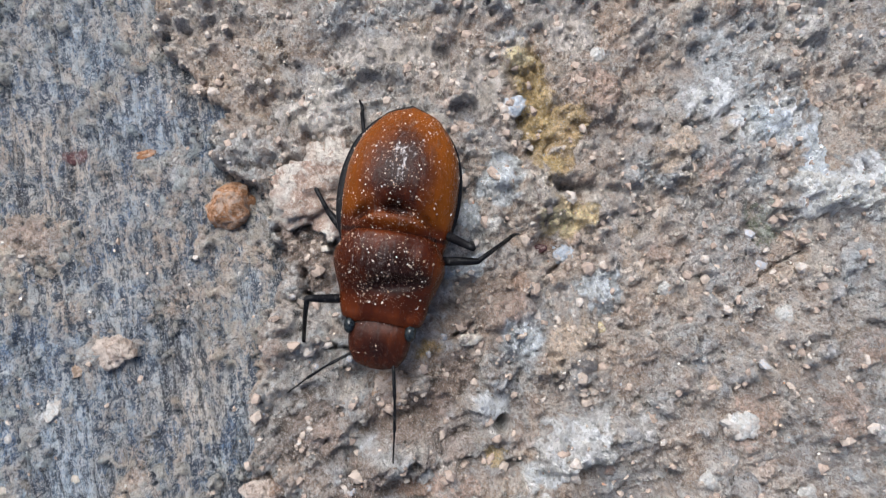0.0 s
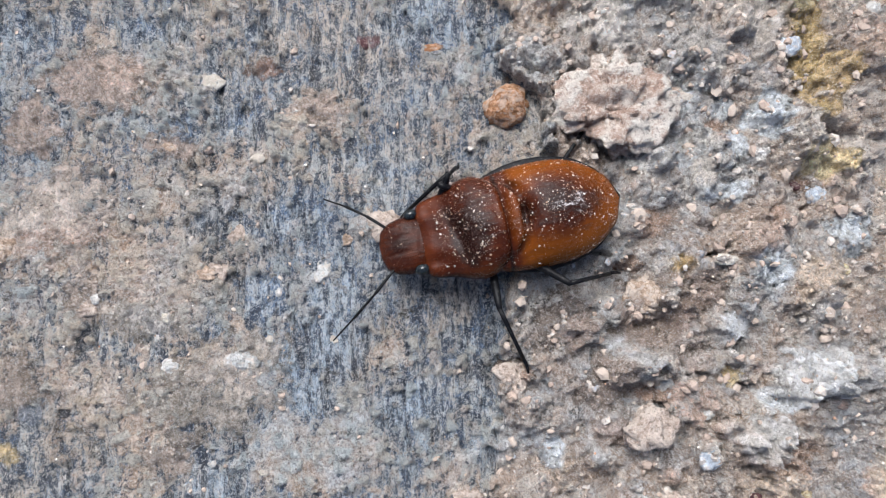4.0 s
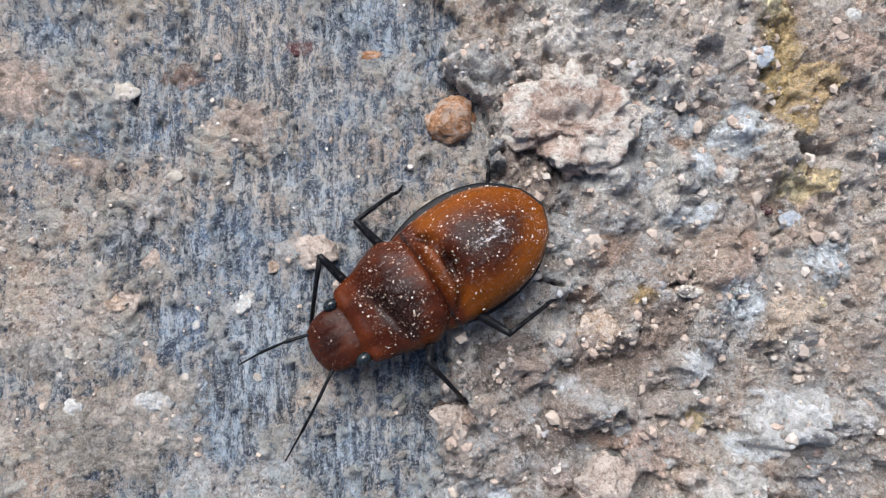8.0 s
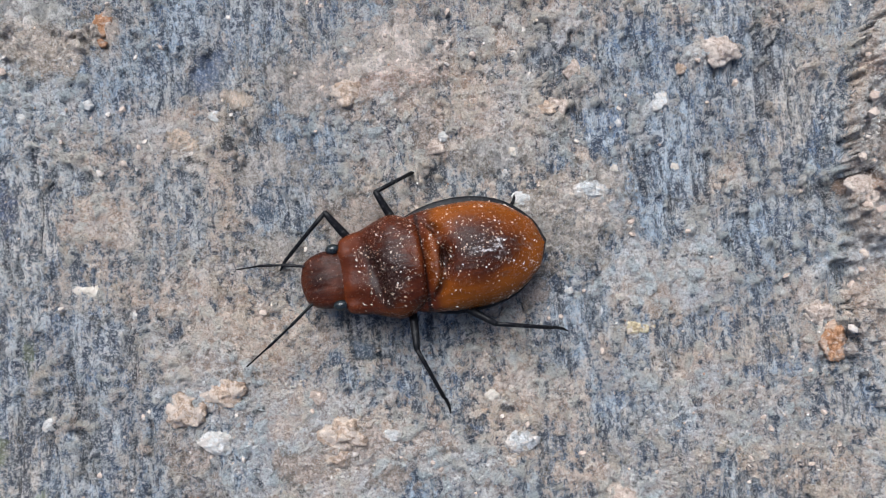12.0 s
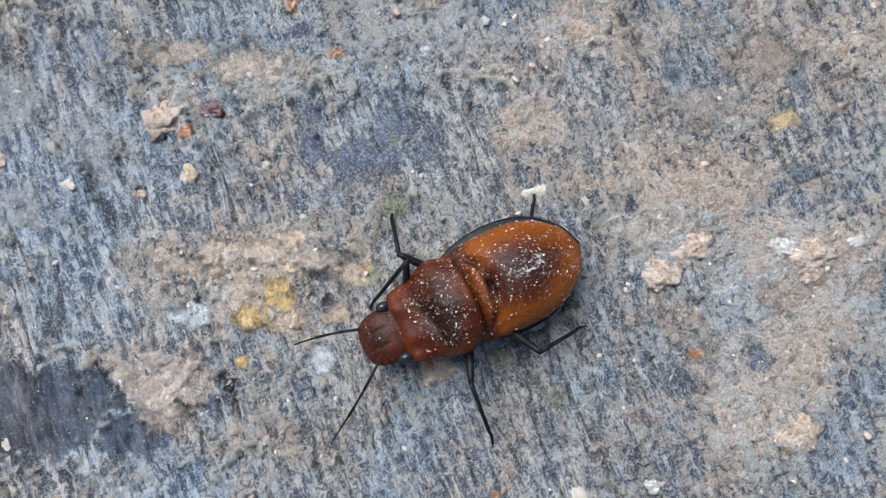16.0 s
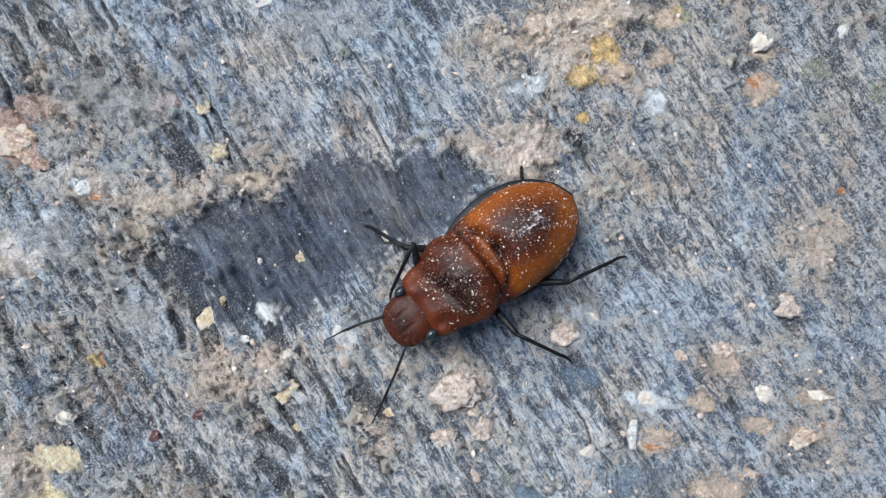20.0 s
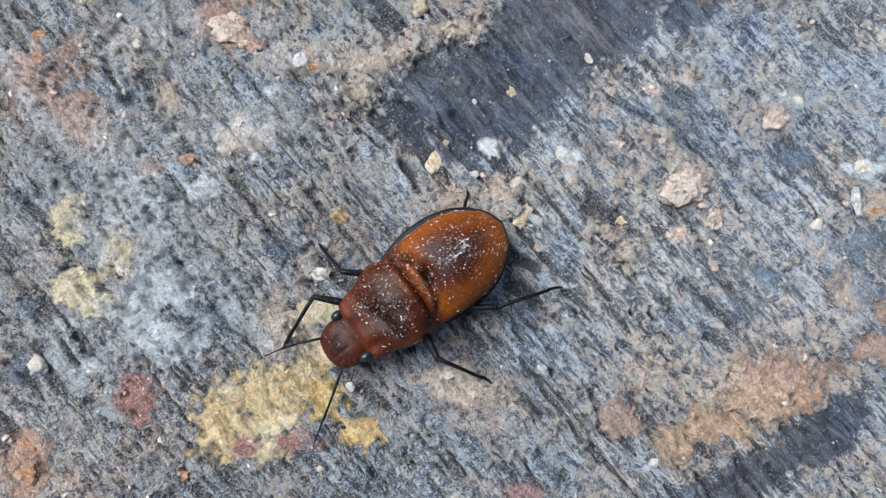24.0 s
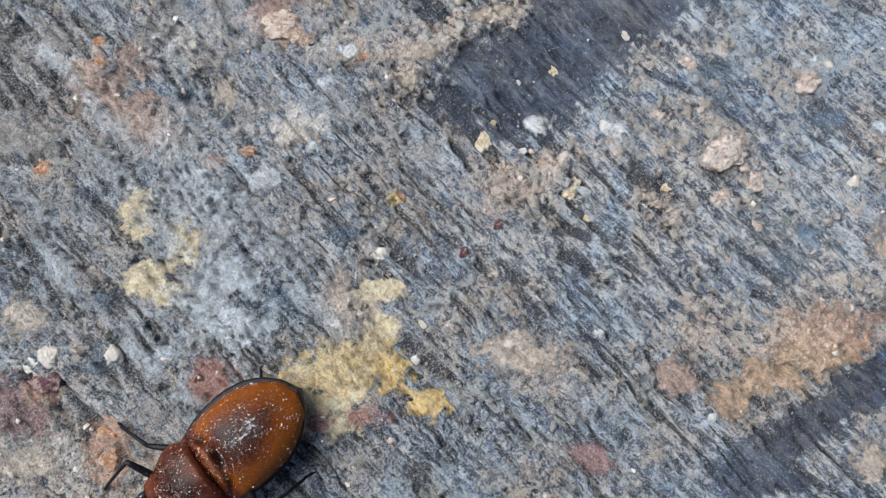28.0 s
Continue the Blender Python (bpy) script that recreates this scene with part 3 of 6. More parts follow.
# chalky smears
patches(CHALKY, 0.8, -10, [(10.7, 18.8, 1.9, 1.5), (33.6, 13.9, 2.3, 2.3), (36.1, 9.9, 3.4, 2.3), (40.8, 3.1, 4.5, 1.5), (7.7, 14.6, 2.6, 1.5), (31.2, 16.3, 2.3, 1.5), (40.0, 7.2, 2.3, 3.0), (19.6, -9.8, 1.9, 2.3)])
patches(CHALKY, 0.8, -2, [(18.9, -10.1, 2.7, 1.9), (13.9, -10.3, 1.5, 1.2), (34.2, 10.1, 3.5, 2.3), (3.6, 7.6, 1.9, 1.2)])
patches(CHALKY, 0.8, -1, [(6.7, 14.5, 2.4, 1.4), (7.1, -4.4, 1.4, 1.0), (19.5, -9.9, 2.4, 1.7), (8.9, 5.4, 2.1, 1.0), (17.3, 7.1, 1.4, 1.4), (14.6, 12.6, 1.7, 1.0)])
patches(CHALKY, 0.8, -1, [(-29.5, -10.2, 2.3, 1.5), (-28.0, -13.7, 1.9, 1.5), (-11.2, -9.8, 2.7, 2.3), (9.9, -10.1, 1.9, 1.5), (-46.5, -19.3, 1.5, 1.5)])
patches(CHALKY, 0.8, -32, [(-102.7, 8.3, 4.9, 2.0), (-102.1, -16.3, 2.9, 1.2), (-86.8, -8.5, 3.7, 1.6), (-70.5, -17.3, 1.6, 2.0), (-113.6, -2.5, 2.4, 1.6), (-103.1, -13.3, 2.4, 1.2)])
patches(CHALKY, 0.8, -42, [(-129.6, 1.5, 1.7, 2.6), (-120.9, -3.4, 1.7, 1.3), (-123.1, -9.3, 3.9, 2.2), (-134.0, -10.6, 2.6, 1.3), (-136.7, -10.4, 2.6, 1.3), (-102.2, -15.6, 3.9, 1.3), (-83.3, -29.2, 3.0, 2.2), (-90.5, -34.7, 3.9, 1.7), (-124.4, -12.2, 2.6, 1.3), (-90.7, -39.7, 1.7, 2.6)])
patches(CHALKY, 0.8, -22, [(-76.8, -11.7, 2.4, 1.2), (-58.8, -11.2, 2.4, 2.4), (-86.3, -16.7, 2.4, 2.0), (-88.3, -14.6, 2.0, 1.6), (-51.7, -4.4, 2.8, 1.2), (-49.9, -24.2, 3.2, 1.6), (-85.2, -22.5, 2.4, 1.6)])
CHALKY += 0.8 * ease(-GX, 110, 128) * ease(GY, -22, -4)
# lumps in the mud
for x, y, rx, ry, turn, up in [(8.2, -5.3, 1.5, 1.3, 0, 0.7), (15.8, -14, 3.0, 1.9, 10, 0.9), (18.7, -9.8, 2.3, 1.7, 20, 0.8), (12.9, 12.4, 1.4, 1, 0, 0.6), (8.5, -8.4, 2.7, 1.7, 0, 0.8),
                               (7.3, -18.9, 1.9, 1.5, 0, 0.7), (-0.1, -7, 1.1, 1, 0, 0.5), (5.5, 12.5, 3, 2.5, 30, 0.7), (38, 6, 6, 4, 0, 1.0), (26, 10, 4, 3, 0, 0.5),
                               (7.5, -8.9, 2.4, 1.5, -1, 1.1), (7.8, -13.0, 1.5, 1.5, -1, 0.9), (17.7, -12.8, 3.7, 1.3, -1, 0.9), (10.9, -0.2, 1.5, 1.3, -1, 0.6), (2.9, -0.6, 2.2, 0.7, -1, 0.6), (14.2, 5.1, 1.0, 1.3, -1, 0.7)]:
    s, a, dome = near(x, y, rx, ry, turn, 0.5)
    RAISE[s] += up * np.sqrt(dome)
# heaped crumbs of the mud, each of its own shade
clods = random.Random(8)
for n in range(150):
    x, y = (clods.uniform(1.5, 46), clods.uniform(-26, 18)) if n % 3 else (clods.gauss(12, 5), clods.gauss(-9, 6))
    r = clods.uniform(0.5, 1.2) if n % 4 else clods.uniform(1.2, 2.6)
    up, shade_of = clods.uniform(0.35, 0.75) * r**0.7, clods.choice([(0.8, 0.76, 0.71), (0.52, 0.38, 0.31), (0.62, 0.6, 0.59), (0.66, 0.52, 0.4), (0.56, 0.4, 0.32), (0.72, 0.65, 0.58)])
    if x - np.interp(y, [e[0] for e in EDGE], [e[1] for e in EDGE]) > r:
        s, a, dome = near(x, y, r, r * clods.uniform(0.6, 1.0), clods.uniform(0, 180), 0.7)
        RAISE[s] += up * np.sqrt(dome)
        STAIN[s][..., :3] = STAIN[s][..., :3] * (1 - a[..., None]) + np.array(shade_of) * a[..., None]
        STAIN[s][..., 3] = np.maximum(STAIN[s][..., 3], 0.5 * a)
# hollows in the mud
for x, y, rx, ry, turn, up in [(6.4, -3.6, 1.2, 1.8, 0, -0.9), (21.6, 6.8, 1.2, 0.8, 0, -1.1), (23.4, 6.3, 1.4, 0.7, 0, -1.0), (15.2, -8.0, 0.7, 0.6, 0, -1.0), (12.3, -8.9, 1.0, 1.3, 30, -0.8),
                               (10.4, -13.6, 1.1, 0.5, 0, -0.8), (5.4, 13.8, 0.9, 0.5, 40, -0.8), (4.2, 10.5, 1.2, 0.5, 60, -0.8), (14.6, 4.0, 1.0, 0.4, 0, -0.6),
                               (15.2, -8.1, 0.7, 0.8, -1, -1.5), (8.6, -6.2, 1.5, 0.5, -1, -1), (9.8, -12.8, 0.4, 1.5, -1, -0.9), (6.6, -18.4, 0.5, 0.7, -2, -0.9), (15.5, -10.6, 1.0, 0.5, -1, -1), (22.0, 6.8, 0.9, 0.5, -1, -1.1), (7.6, -2.4, 0.7, 0.5, -1, -0.8), (5.1, -8.6, 0.3, 1.0, -1, -0.8)]:
    s, a, dome = near(x, y, rx, ry, turn, 0.4)
    RAISE[s] += up * dome

stain((0.54, 0.38, 0.19), [(21, 11.9, 1.3, 4.4, 0), (21.6, 4.7, 1.4, 1.2, 0), (20.7, 14.7, 1.4, 2.5, 0)], 1.0, -0.2)
stain((0.58, 0.36, 0.27), [(-124.7, 6.2, 3.9, 2.6, -42), (-32.9, 0.8, 4.2, 2.3, 0), (-25.8, 11.7, 2.1, 0.9, 0), (-16.4, 12.1, 1.4, 0.8, 0), (-122, 11, 3, 2, -40)], 0.6, 0.1)
stain((0.42, 0.22, 0.22), [(-117.7, -37.2, 1.1, 0.9, 0), (-51.2, -29.2, 1.1, 0.5, -22), (-71.5, 1.1, 0.9, 0.6, 0), (-100.5, 1.2, 1.6, 0.7, -32), (-9.4, 14, 0.9, 0.5, 0)], 0.55)
stain((0.8, 0.8, 0.8), [(-120.9, -3.3, 1.3, 0.8, -42), (-102.3, -15.8, 1.3, 0.9, -42), (-135.8, -11.9, 0.8, 1.6, -42), (-130.7, -10.6, 1.7, 1.2, 0), 
                         (20.2, 17.1, 1.4, 0.9, 0), (19.8, -9.8, 2, 1.4, 0), (15.1, 2.6, 1.5, 0.8, 0), (7.6, 14.6, 1.7, 1, 0)], 0.85, 0.2)
stain((0.84, 0.85, 0.86), [(36.5, 8.8, 3.2, 2, 0), (41, 3.6, 5.5, 1.8, 8), (33, 11, 2, 1.4, 0), (19.8, -9.8, 2.2, 1.6, 0), (14.5, -6.5, 1.4, 1.1, 0)], 1.15, 0.5)
stain((0.33, 0.37, 0.22), [(-62.3, -9.6, 1.3, 1.2, 0), (-56.5, -16.3, 0.5, 1.7, 0), (-55.9, -25.8, 0.45, 1.4, 0), (-66.3, -13.2, 1.9, 1.1, -13), (-93.8, -34.8, 0.6, 0.7, 0), (-87.9, -2.3, 0.9, 0.5, 0),
                            (34.9, 2, 1.2, 2.1, 0), (-60.5, -5, 0.5, 1.2, 0)], 0.45)
stain((0.62, 0.43, 0.34), [(-125.7, 11.3, 3.6, 2.9, -45), (-125.2, 7.7, 3.2, 2.1, -45), (-124.5, 5.7, 2.5, 1.6, -45), (-126.2, 13.2, 2.5, 1.7, -45), (-108.6, -37.6, 1.8, 1.6, -44), (-111.7, 6.1, 2.0, 1.6, -34), (-111.4, 3.4, 1.8, 1.2, -34), (-108.8, 5.9, 2.0, 0.9, -34), (-113.3, 10.2, 1.6, 0.8, -34)], 0.8, 0.15)
stain((0.68, 0.42, 0.32), [(-124.0, 12.8, 0.8, 0.6, -45), (-123.1, 0.1, 1.1, 0.8, -44), (-120.3, -1.4, 0.8, 0.6, -44)], 0.9, 0.3)
stain((0.88, 0.75, 0.48), [(-130.2, 1.7, 1.7, 1.7, -44), (-130.7, 0.1, 1.4, 1.4, -44), (-132.6, -3.3, 1.7, 1.3, -44), (-128.5, -18.0, 2.5, 1.4, -44), (-128.6, -20.3, 2.8, 2.2, -44), (-130.0, -21.8, 2.0, 1.1, -44)], 1.1, 0.25)
stain((0.9, 0.68, 0.3), [(-132.6, -5.6, 1.2, 0.8, -44), (-124.3, -21.3, 2.1, 1.0, -44), (-125.2, -19.2, 1.5, 0.9, -44), (-114.4, -12.4, 0.9, 0.5, -44)], 1.1, 0.2)
stain((0.72, 0.6, 0.48), [(-128.3, -2.2, 1.2, 2.1, -44), (-118.4, 3.6, 1.3, 1.3, -45), (-115.9, -2.8, 2.5, 1.5, -45), (-122.7, -16.2, 2.4, 2.4, -44), (-142.3, 1.4, 1.8, 2.1, -44), (-149.2, -7.5, 2.4, 1.8, -44), (-116.0, -27.7, 3.5, 1.8, -44), (-102.7, -51.9, 1.4, 1.7, -44), (-104.7, -5.3, 2.3, 0.7, -34), (-98.4, -7.1, 2.0, 0.7, -34), (-107.1, -5.8, 1.4, 0.6, -34)], 0.9, 0.25)
stain((0.66, 0.52, 0.4), [(-76.5, -36.2, 1.7, 1.0, -34), (-79.4, -37.9, 1.1, 0.8, -34), (-83.5, -38.4, 1.7, 1.1, -34), (-81.8, -43.6, 3.0, 1.1, -34), (-89.8, -41.5, 1.6, 1.4, -34), (-72.7, -41.4, 1.7, 0.7, -34), (-74.3, -43.6, 1.7, 0.7, -34), (-76.8, -41.3, 1.7, 0.6, -34), (-84.8, -28.2, 1.1, 1.1, -34), (-93.6, -28.0, 1.4, 1.1, -34)], 0.9, 0.3)
stain((0.42, 0.23, 0.21), [(-134.3, -12.4, 1.7, 1.4, -44), (-127.7, -23.0, 1.8, 1.0, -44), (-147.4, -3.5, 3.4, 2.5, -44), (-111.7, 6.4, 1.8, 1.4, -45), (-117.7, -37.3, 1.8, 1.3, -44)], 0.72, 0.05)
stain((0.56, 0.34, 0.23), [(-145.1, -4.1, 1.7, 1.0, -44), (-143.7, -10.3, 1.8, 1.7, -44), (-144.8, -12.0, 1.8, 1.7, -44), (-111.4, 3.0, 1.8, 0.7, -45), (-97.2, -44.9, 2.0, 1.3, -44), (-84.6, -46.6, 3.1, 1.1, -34)], 1.0, 0.15)
stain((0.62, 0.43, 0.28), [(-99.3, -43.0, 2.9, 2.3, -44), (-103.2, -42.7, 3.1, 1.7, -44), (-106.9, -41.5, 1.7, 1.7, -44)], 1.0, 0.35)
stain((0.72, 0.77, 0.82), [(-136.4, -12.0, 1.2, 2.0, -44), (-130.4, -11.7, 2.3, 1.6, -44), (-135.7, -8.6, 1.6, 1.2, -44), (-128.0, -7.3, 3.9, 2.0, -44), (-120.9, -3.7, 1.6, 0.9, -44), (-116.5, -4.7, 0.8, 0.5, -44), (-109.0, -0.8, 1.0, 0.7, -45), (-112.0, -1.4, 0.9, 0.5, -34), (-82.3, -35.8, 1.8, 0.8, -34)], 0.9, 0.05)
stain((0.14, 0.21, 0.3), [(-120.8, 2.4, 1.9, 0.6, -45), (-120.6, 5.4, 1.3, 0.9, -45), (-126.0, -2.4, 1.2, 1.2, -44), (-119.4, -11.4, 1.8, 0.9, -44), (-126.9, -11.4, 2.1, 1.5, -44), (-136.7, -1.9, 1.2, 0.9, -44), (-128.9, -6.5, 1.8, 0.8, -44), (-140.3, -5.1, 1.5, 1.2, -44), (-85.6, -31.7, 1.7, 1.1, -34), (-86.5, -39.8, 1.1, 1.1, -34), (-93.6, -36.9, 1.1, 1.6, -34), (-88.9, -42.1, 0.8, 1.1, -34)], 0.75, -0.1)
stain((0.54, 0.38, 0.19), [(22.6, 10.7, 1.6, 1.6, 0), (21.9, 8.4, 1.0, 1.3, -1), (11.3, -2.2, 1.0, 0.6, -1)], 1.1, -0.2)
stain((0.8, 0.62, 0.34), [(22.7, 4.5, 1.3, 1.0, -1), (14.4, -9.8, 1.2, 1.0, -1), (-34.1, -13.4, 1.1, 0.7, -17)], 1.0, 0.1)
stain((0.74, 0.78, 0.82), [(17.7, 7.9, 1.3, 1.8, -1), (14.9, 8.4, 1.0, 0.8, -1), (15.3, 5.9, 1.0, 1.0, -1), (23.1, -0.4, 1.5, 1.5, -1), (14.8, 2.5, 1.5, 0.8, -1), (17.3, -2.6, 1.5, 1.5, -1), (2.2, -14.3, 0.7, 1.0, -2), (7.6, -7.4, 1.7, 0.6, -1), (17.6, -11.3, 1.5, 0.9, -1), (-70.1, -17.6, 1.0, 1.0, -18), (-77.6, -11.7, 1.5, 1.0, -18)], 1.0, 0.15)
stain((0.45, 0.3, 0.22), [(14.1, 7.2, 1.0, 0.5, -1), (9.4, 0.6, 1.5, 1.0, -1), (17.6, 1.0, 0.9, 0.6, -1), (7.8, -2.1, 1.0, 0.7, -1), (20.2, 3.2, 0.8, 0.5, -1), (17.1, -14.9, 3.7, 1.1, -2), (13.9, -18.4, 1.9, 0.7, -2), (-0.1, -9.2, 1.2, 1.0, -1), (8.9, -10.6, 1.5, 1.0, -1), (-33.6, 0.2, 1.2, 1.1, -17)], 0.95, -0.15)
stain((0.72, 0.56, 0.42), [(-74.5, -8.8, 2.0, 1.3, -18), (-70.8, -9.7, 2.0, 1.0, -18), (-68.8, -9.3, 1.0, 0.6, -18), (-66.0, -13.1, 1.5, 1.0, -18), (-68.0, -15.2, 1.3, 0.8, -18), (-71.5, -14.8, 1.3, 0.8, -18), (-63.1, -21.0, 1.3, 1.0, -18), (-61.7, -19.0, 1.3, 0.8, -18), (-41.4, 0.2, 1.3, 0.7, -17), (-45.3, -2.4, 1.1, 0.8, -17)], 1.0, 0.25)
stain((0.66, 0.45, 0.17), [(-71.4, -12.7, 1.1, 1.0, -18), (-73.8, -13.5, 1.3, 0.8, -18), (-69.9, -11.1, 0.8, 0.5, -18), (-75.3, -16.1, 0.5, 0.4, -18), (-65.2, -13.0, 0.5, 0.6, -18)], 1.1, 0.1)
stain((0.4, 0.44, 0.27), [(-62.1, -9.7, 1.3, 0.9, -18), (-64.8, -13.5, 0.6, 1.0, -18), (-59.0, -22.1, 1.0, 1.0, -18), (-56.2, -25.9, 0.5, 1.3, -18)], 0.5)
stain((0.05, 0.055, 0.07), [(-68.4, -12.3, 0.8, 0.5, -18), (-68.5, -14.3, 0.6, 0.8, -18), (-62.6, -19.3, 0.8, 0.5, -18), (-66.9, -11.5, 1.5, 0.5, -18), (-76.9, -16.7, 0.6, 0.5, -18), (-76.7, -18.0, 0.6, 0.5, -18), (-29.9, -10.9, 0.4, 0.3, -17), (-42.3, -3.0, 0.4, 0.8, -17), (-24.9, -22.0, 0.7, 0.3, -18), (-26.9, -29.4, 1.1, 0.3, -18)], 1.0, -0.1)
stain((0.62, 0.5, 0.42), [(-80.6, -16.6, 2.2, 1.5, -18), (-28.5, -3.6, 1.6, 1.6, -17), (-18.2, -8.8, 2.5, 2.2, -17), (-34.0, -8.9, 3.2, 1.9, -17), (-23.0, -14.3, 1.6, 1.1, -17), (-45.9, -23.9, 1.5, 1.3, -18), (-45.5, -26.7, 1.3, 0.8, -18), (-36.3, -24.1, 1.3, 0.8, -18), (-34.9, -23.2, 1.6, 1.0, -18), (-39.2, -24.5, 2.1, 1.0, -18), (-32.8, -26.0, 1.6, 1.0, -18), (-28.2, -28.9, 1.6, 0.8, -18)], 0.7, 0.1)
stain((0.16, 0.22, 0.3), [(-32.1, -10.9, 0.7, 0.8, -17), (-40.5, -7.5, 0.8, 0.8, -17), (-36.6, -10.7, 0.8, 0.5, -17), (-43.2, 2.3, 1.1, 1.1, -17), (-24.1, -4.9, 1.6, 1.1, -17), (-31.3, -29.8, 0.8, 1.6, -18), (-42.1, -28.1, 1.0, 1.0, -18), (-34.3, -17.3, 1.1, 0.8, -18)], 0.7, -0.1)
# larger crusts, blooms and bare places
stain((0.74, 0.78, 0.81), [(-126.2, -1.5, 3.0, 4.2, -38), (-121.2, -3.8, 1.3, 0.9, -38), (-130.1, -7.6, 2.1, 5.1, -38), (-83.1, -27.9, 1.7, 1.1, -38), (-82.3, -35.5, 1.3, 0.6, -38)], 0.8, 0.05)
stain((0.86, 0.68, 0.38), [(-129.2, -3.5, 1.7, 1.9, -38), (-126.3, -19.0, 4.2, 2.1, -38), (-123.3, -19.2, 1.7, 1.3, -38)], 1, 0.2)
stain((0.66, 0.54, 0.46), [(-122.9, -15.8, 2.5, 3.0, -38), (-108.5, -2.2, 1.7, 0.9, -38), (-81.0, -16.5, 1.9, 2.3, -38), (-79.2, -15.6, 1.7, 1.7, -38)], 0.7, 0.05)
stain((0.46, 0.2, 0.15), [(-130.6, -17.7, 1.9, 1.1, -38), (-134.8, -13.4, 1.5, 1.9, -38)], 0.85, 0.05)
stain((0.55, 0.36, 0.27), [(-86.1, -46.7, 3.8, 1.7, -38), (-97.2, -42.8, 3.8, 1.5, -38), (-111.5, 4.7, 2.8, 1.9, -38), (-90.6, -46.3, 2.5, 1.3, -38)], 0.8, 0.25)
stain((0.26, 0.34, 0.42), [(-89.7, -23.3, 2.1, 2.1, -38), (-95.7, -36.2, 3.4, 2.5, -38), (-85.3, -41.1, 2.1, 2.1, -38)], 0.34, -0.05)
stain((0.15, 0.2, 0.33), [(-65.6, -2.9, 1.0, 2.3, -18), (-60.0, -3.8, 1.3, 1.9, -18), (-62.9, -5.7, 3.1, 1.5, -18), (-58.3, -6.4, 1.2, 1.5, -18), (-43.8, 2.3, 1.2, 1.9, -18), (-63.5, 4.2, 1.2, 0.6, -18)], 0.6, -0.1)
stain((0.7, 0.58, 0.48), [(-67.8, 3.1, 3.9, 1.3, -18), (-72.5, 5.8, 3.1, 1.0, -18), (-54.1, 4.6, 3.5, 2.1, -18), (-69.2, -10.9, 2.7, 0.9, -18), (-74.0, -8.6, 2.1, 0.7, -18), (-50.6, 5.6, 1.9, 1.5, -18)], 0.8, 0.3)
stain((0.8, 0.77, 0.72), [(-54.2, 7.1, 2.3, 1.0, -18), (-60.5, 7.4, 1.5, 1.0, -18), (-37.1, -12.7, 1.5, 1.0, -18)], 0.8, 0.15)
stain((0.72, 0.56, 0.47), [(-28.1, 11.2, 4.2, 2.1, -2), (-30.6, 2.7, 3.8, 2.7, -2), (-23.1, 6.8, 1.9, 1.0, -2), (-12.7, 9.3, 1.7, 1.2, -2), (-32.2, 8.1, 2.3, 2.3, -2)], 0.7, 0.25)
stain((0.66, 0.58, 0.5), [(-20.4, -10.1, 5.0, 2.7, -2), (-24.9, -4.7, 3.1, 1.5, -2), (-17.4, -7.2, 2.3, 1.5, -2)], 0.6, 0.2)
stain((0.74, 0.72, 0.7), [(7.7, -8.7, 2.1, 1.4, -2), (18.8, -10.2, 2.1, 1.5, -2), (15.9, -13.5, 2.3, 1.5, -2)], 0.8, 0.35)
stain((0.4, 0.29, 0.24), [(8.6, -5.1, 1.9, 1.7, -2), (6.3, -13.1, 1.5, 1.0, -2), (11.3, -5.7, 1.2, 1.5, -2)], 0.8, -0.3)
stain((0.8, 0.86, 0.92), [(36.0, 8.7, 1.7, 1.2, -10), (39.0, 6.4, 1.1, 1.9, -10)], 1.15, 0.5)
stain((0.88, 0.88, 0.86), [(41.2, 3.1, 2.8, 1.1, -10), (38.1, 4.2, 1.5, 0.7, -10)], 1.15, 0.5)
stain((0.56, 0.4, 0.17), [(20.8, 14.7, 1.0, 1.9, -10), (21.0, 11.6, 1.1, 1.9, -10), (21.4, 8.4, 1.0, 0.9, -10)], 1.1, -0.2)
stain((0.84, 0.7, 0.42), [(21.1, 4.6, 1.3, 0.9, -10), (20.3, 15.6, 1.1, 0.9, -10)], 1.1, 0.1)
stain((0.78, 0.7, 0.63), [(12.0, 17.2, 4.1, 1.5, -10), (6.6, 13.8, 2.6, 1.5, -10), (17.6, 14.4, 1.9, 2.6, -10), (23.9, 17.0, 2.3, 1.5, -10)], 0.9, 0.3)
stain((0.8, 0.73, 0.66), [(3.5, 8.0, 1.7, 1.2, -2), (13.5, 12.0, 1.9, 1.5, -2), (6.8, 14.2, 2.3, 1.2, -2)], 0.8, 0.25)
stain((0.9, 0.68, 0.34), [(-131.4, -18.7, 2.4, 2.6, -42), (-128.0, -18.9, 2.2, 1.7, -42), (-125.9, -19.0, 1.3, 1.3, -42)], 1.15, 0.2)
stain((0.44, 0.2, 0.15), [(-130.9, -20.8, 1.3, 0.9, -42), (-128.5, -22.7, 1.0, 0.7, -42), (-135.2, -12.4, 1.5, 2.0, -42)], 1, 0)
stain((0.95, 0.8, 0.52), [(-130.2, 1.5, 1.3, 1.7, -44), (-133.6, -3.1, 1.8, 1.3, -44), (-132.7, -5.1, 1.3, 1.1, -44), (-120.5, -16.8, 2.2, 1.1, -44), (-122.0, -19.1, 1.3, 0.9, -44)], 1.1, 0.25)
stain((0.86, 0.6, 0.22), [(-124.0, -21.9, 1.8, 1.8, -44), (-123.9, -25.6, 1.8, 1.3, -44)], 1.1, 0.2)
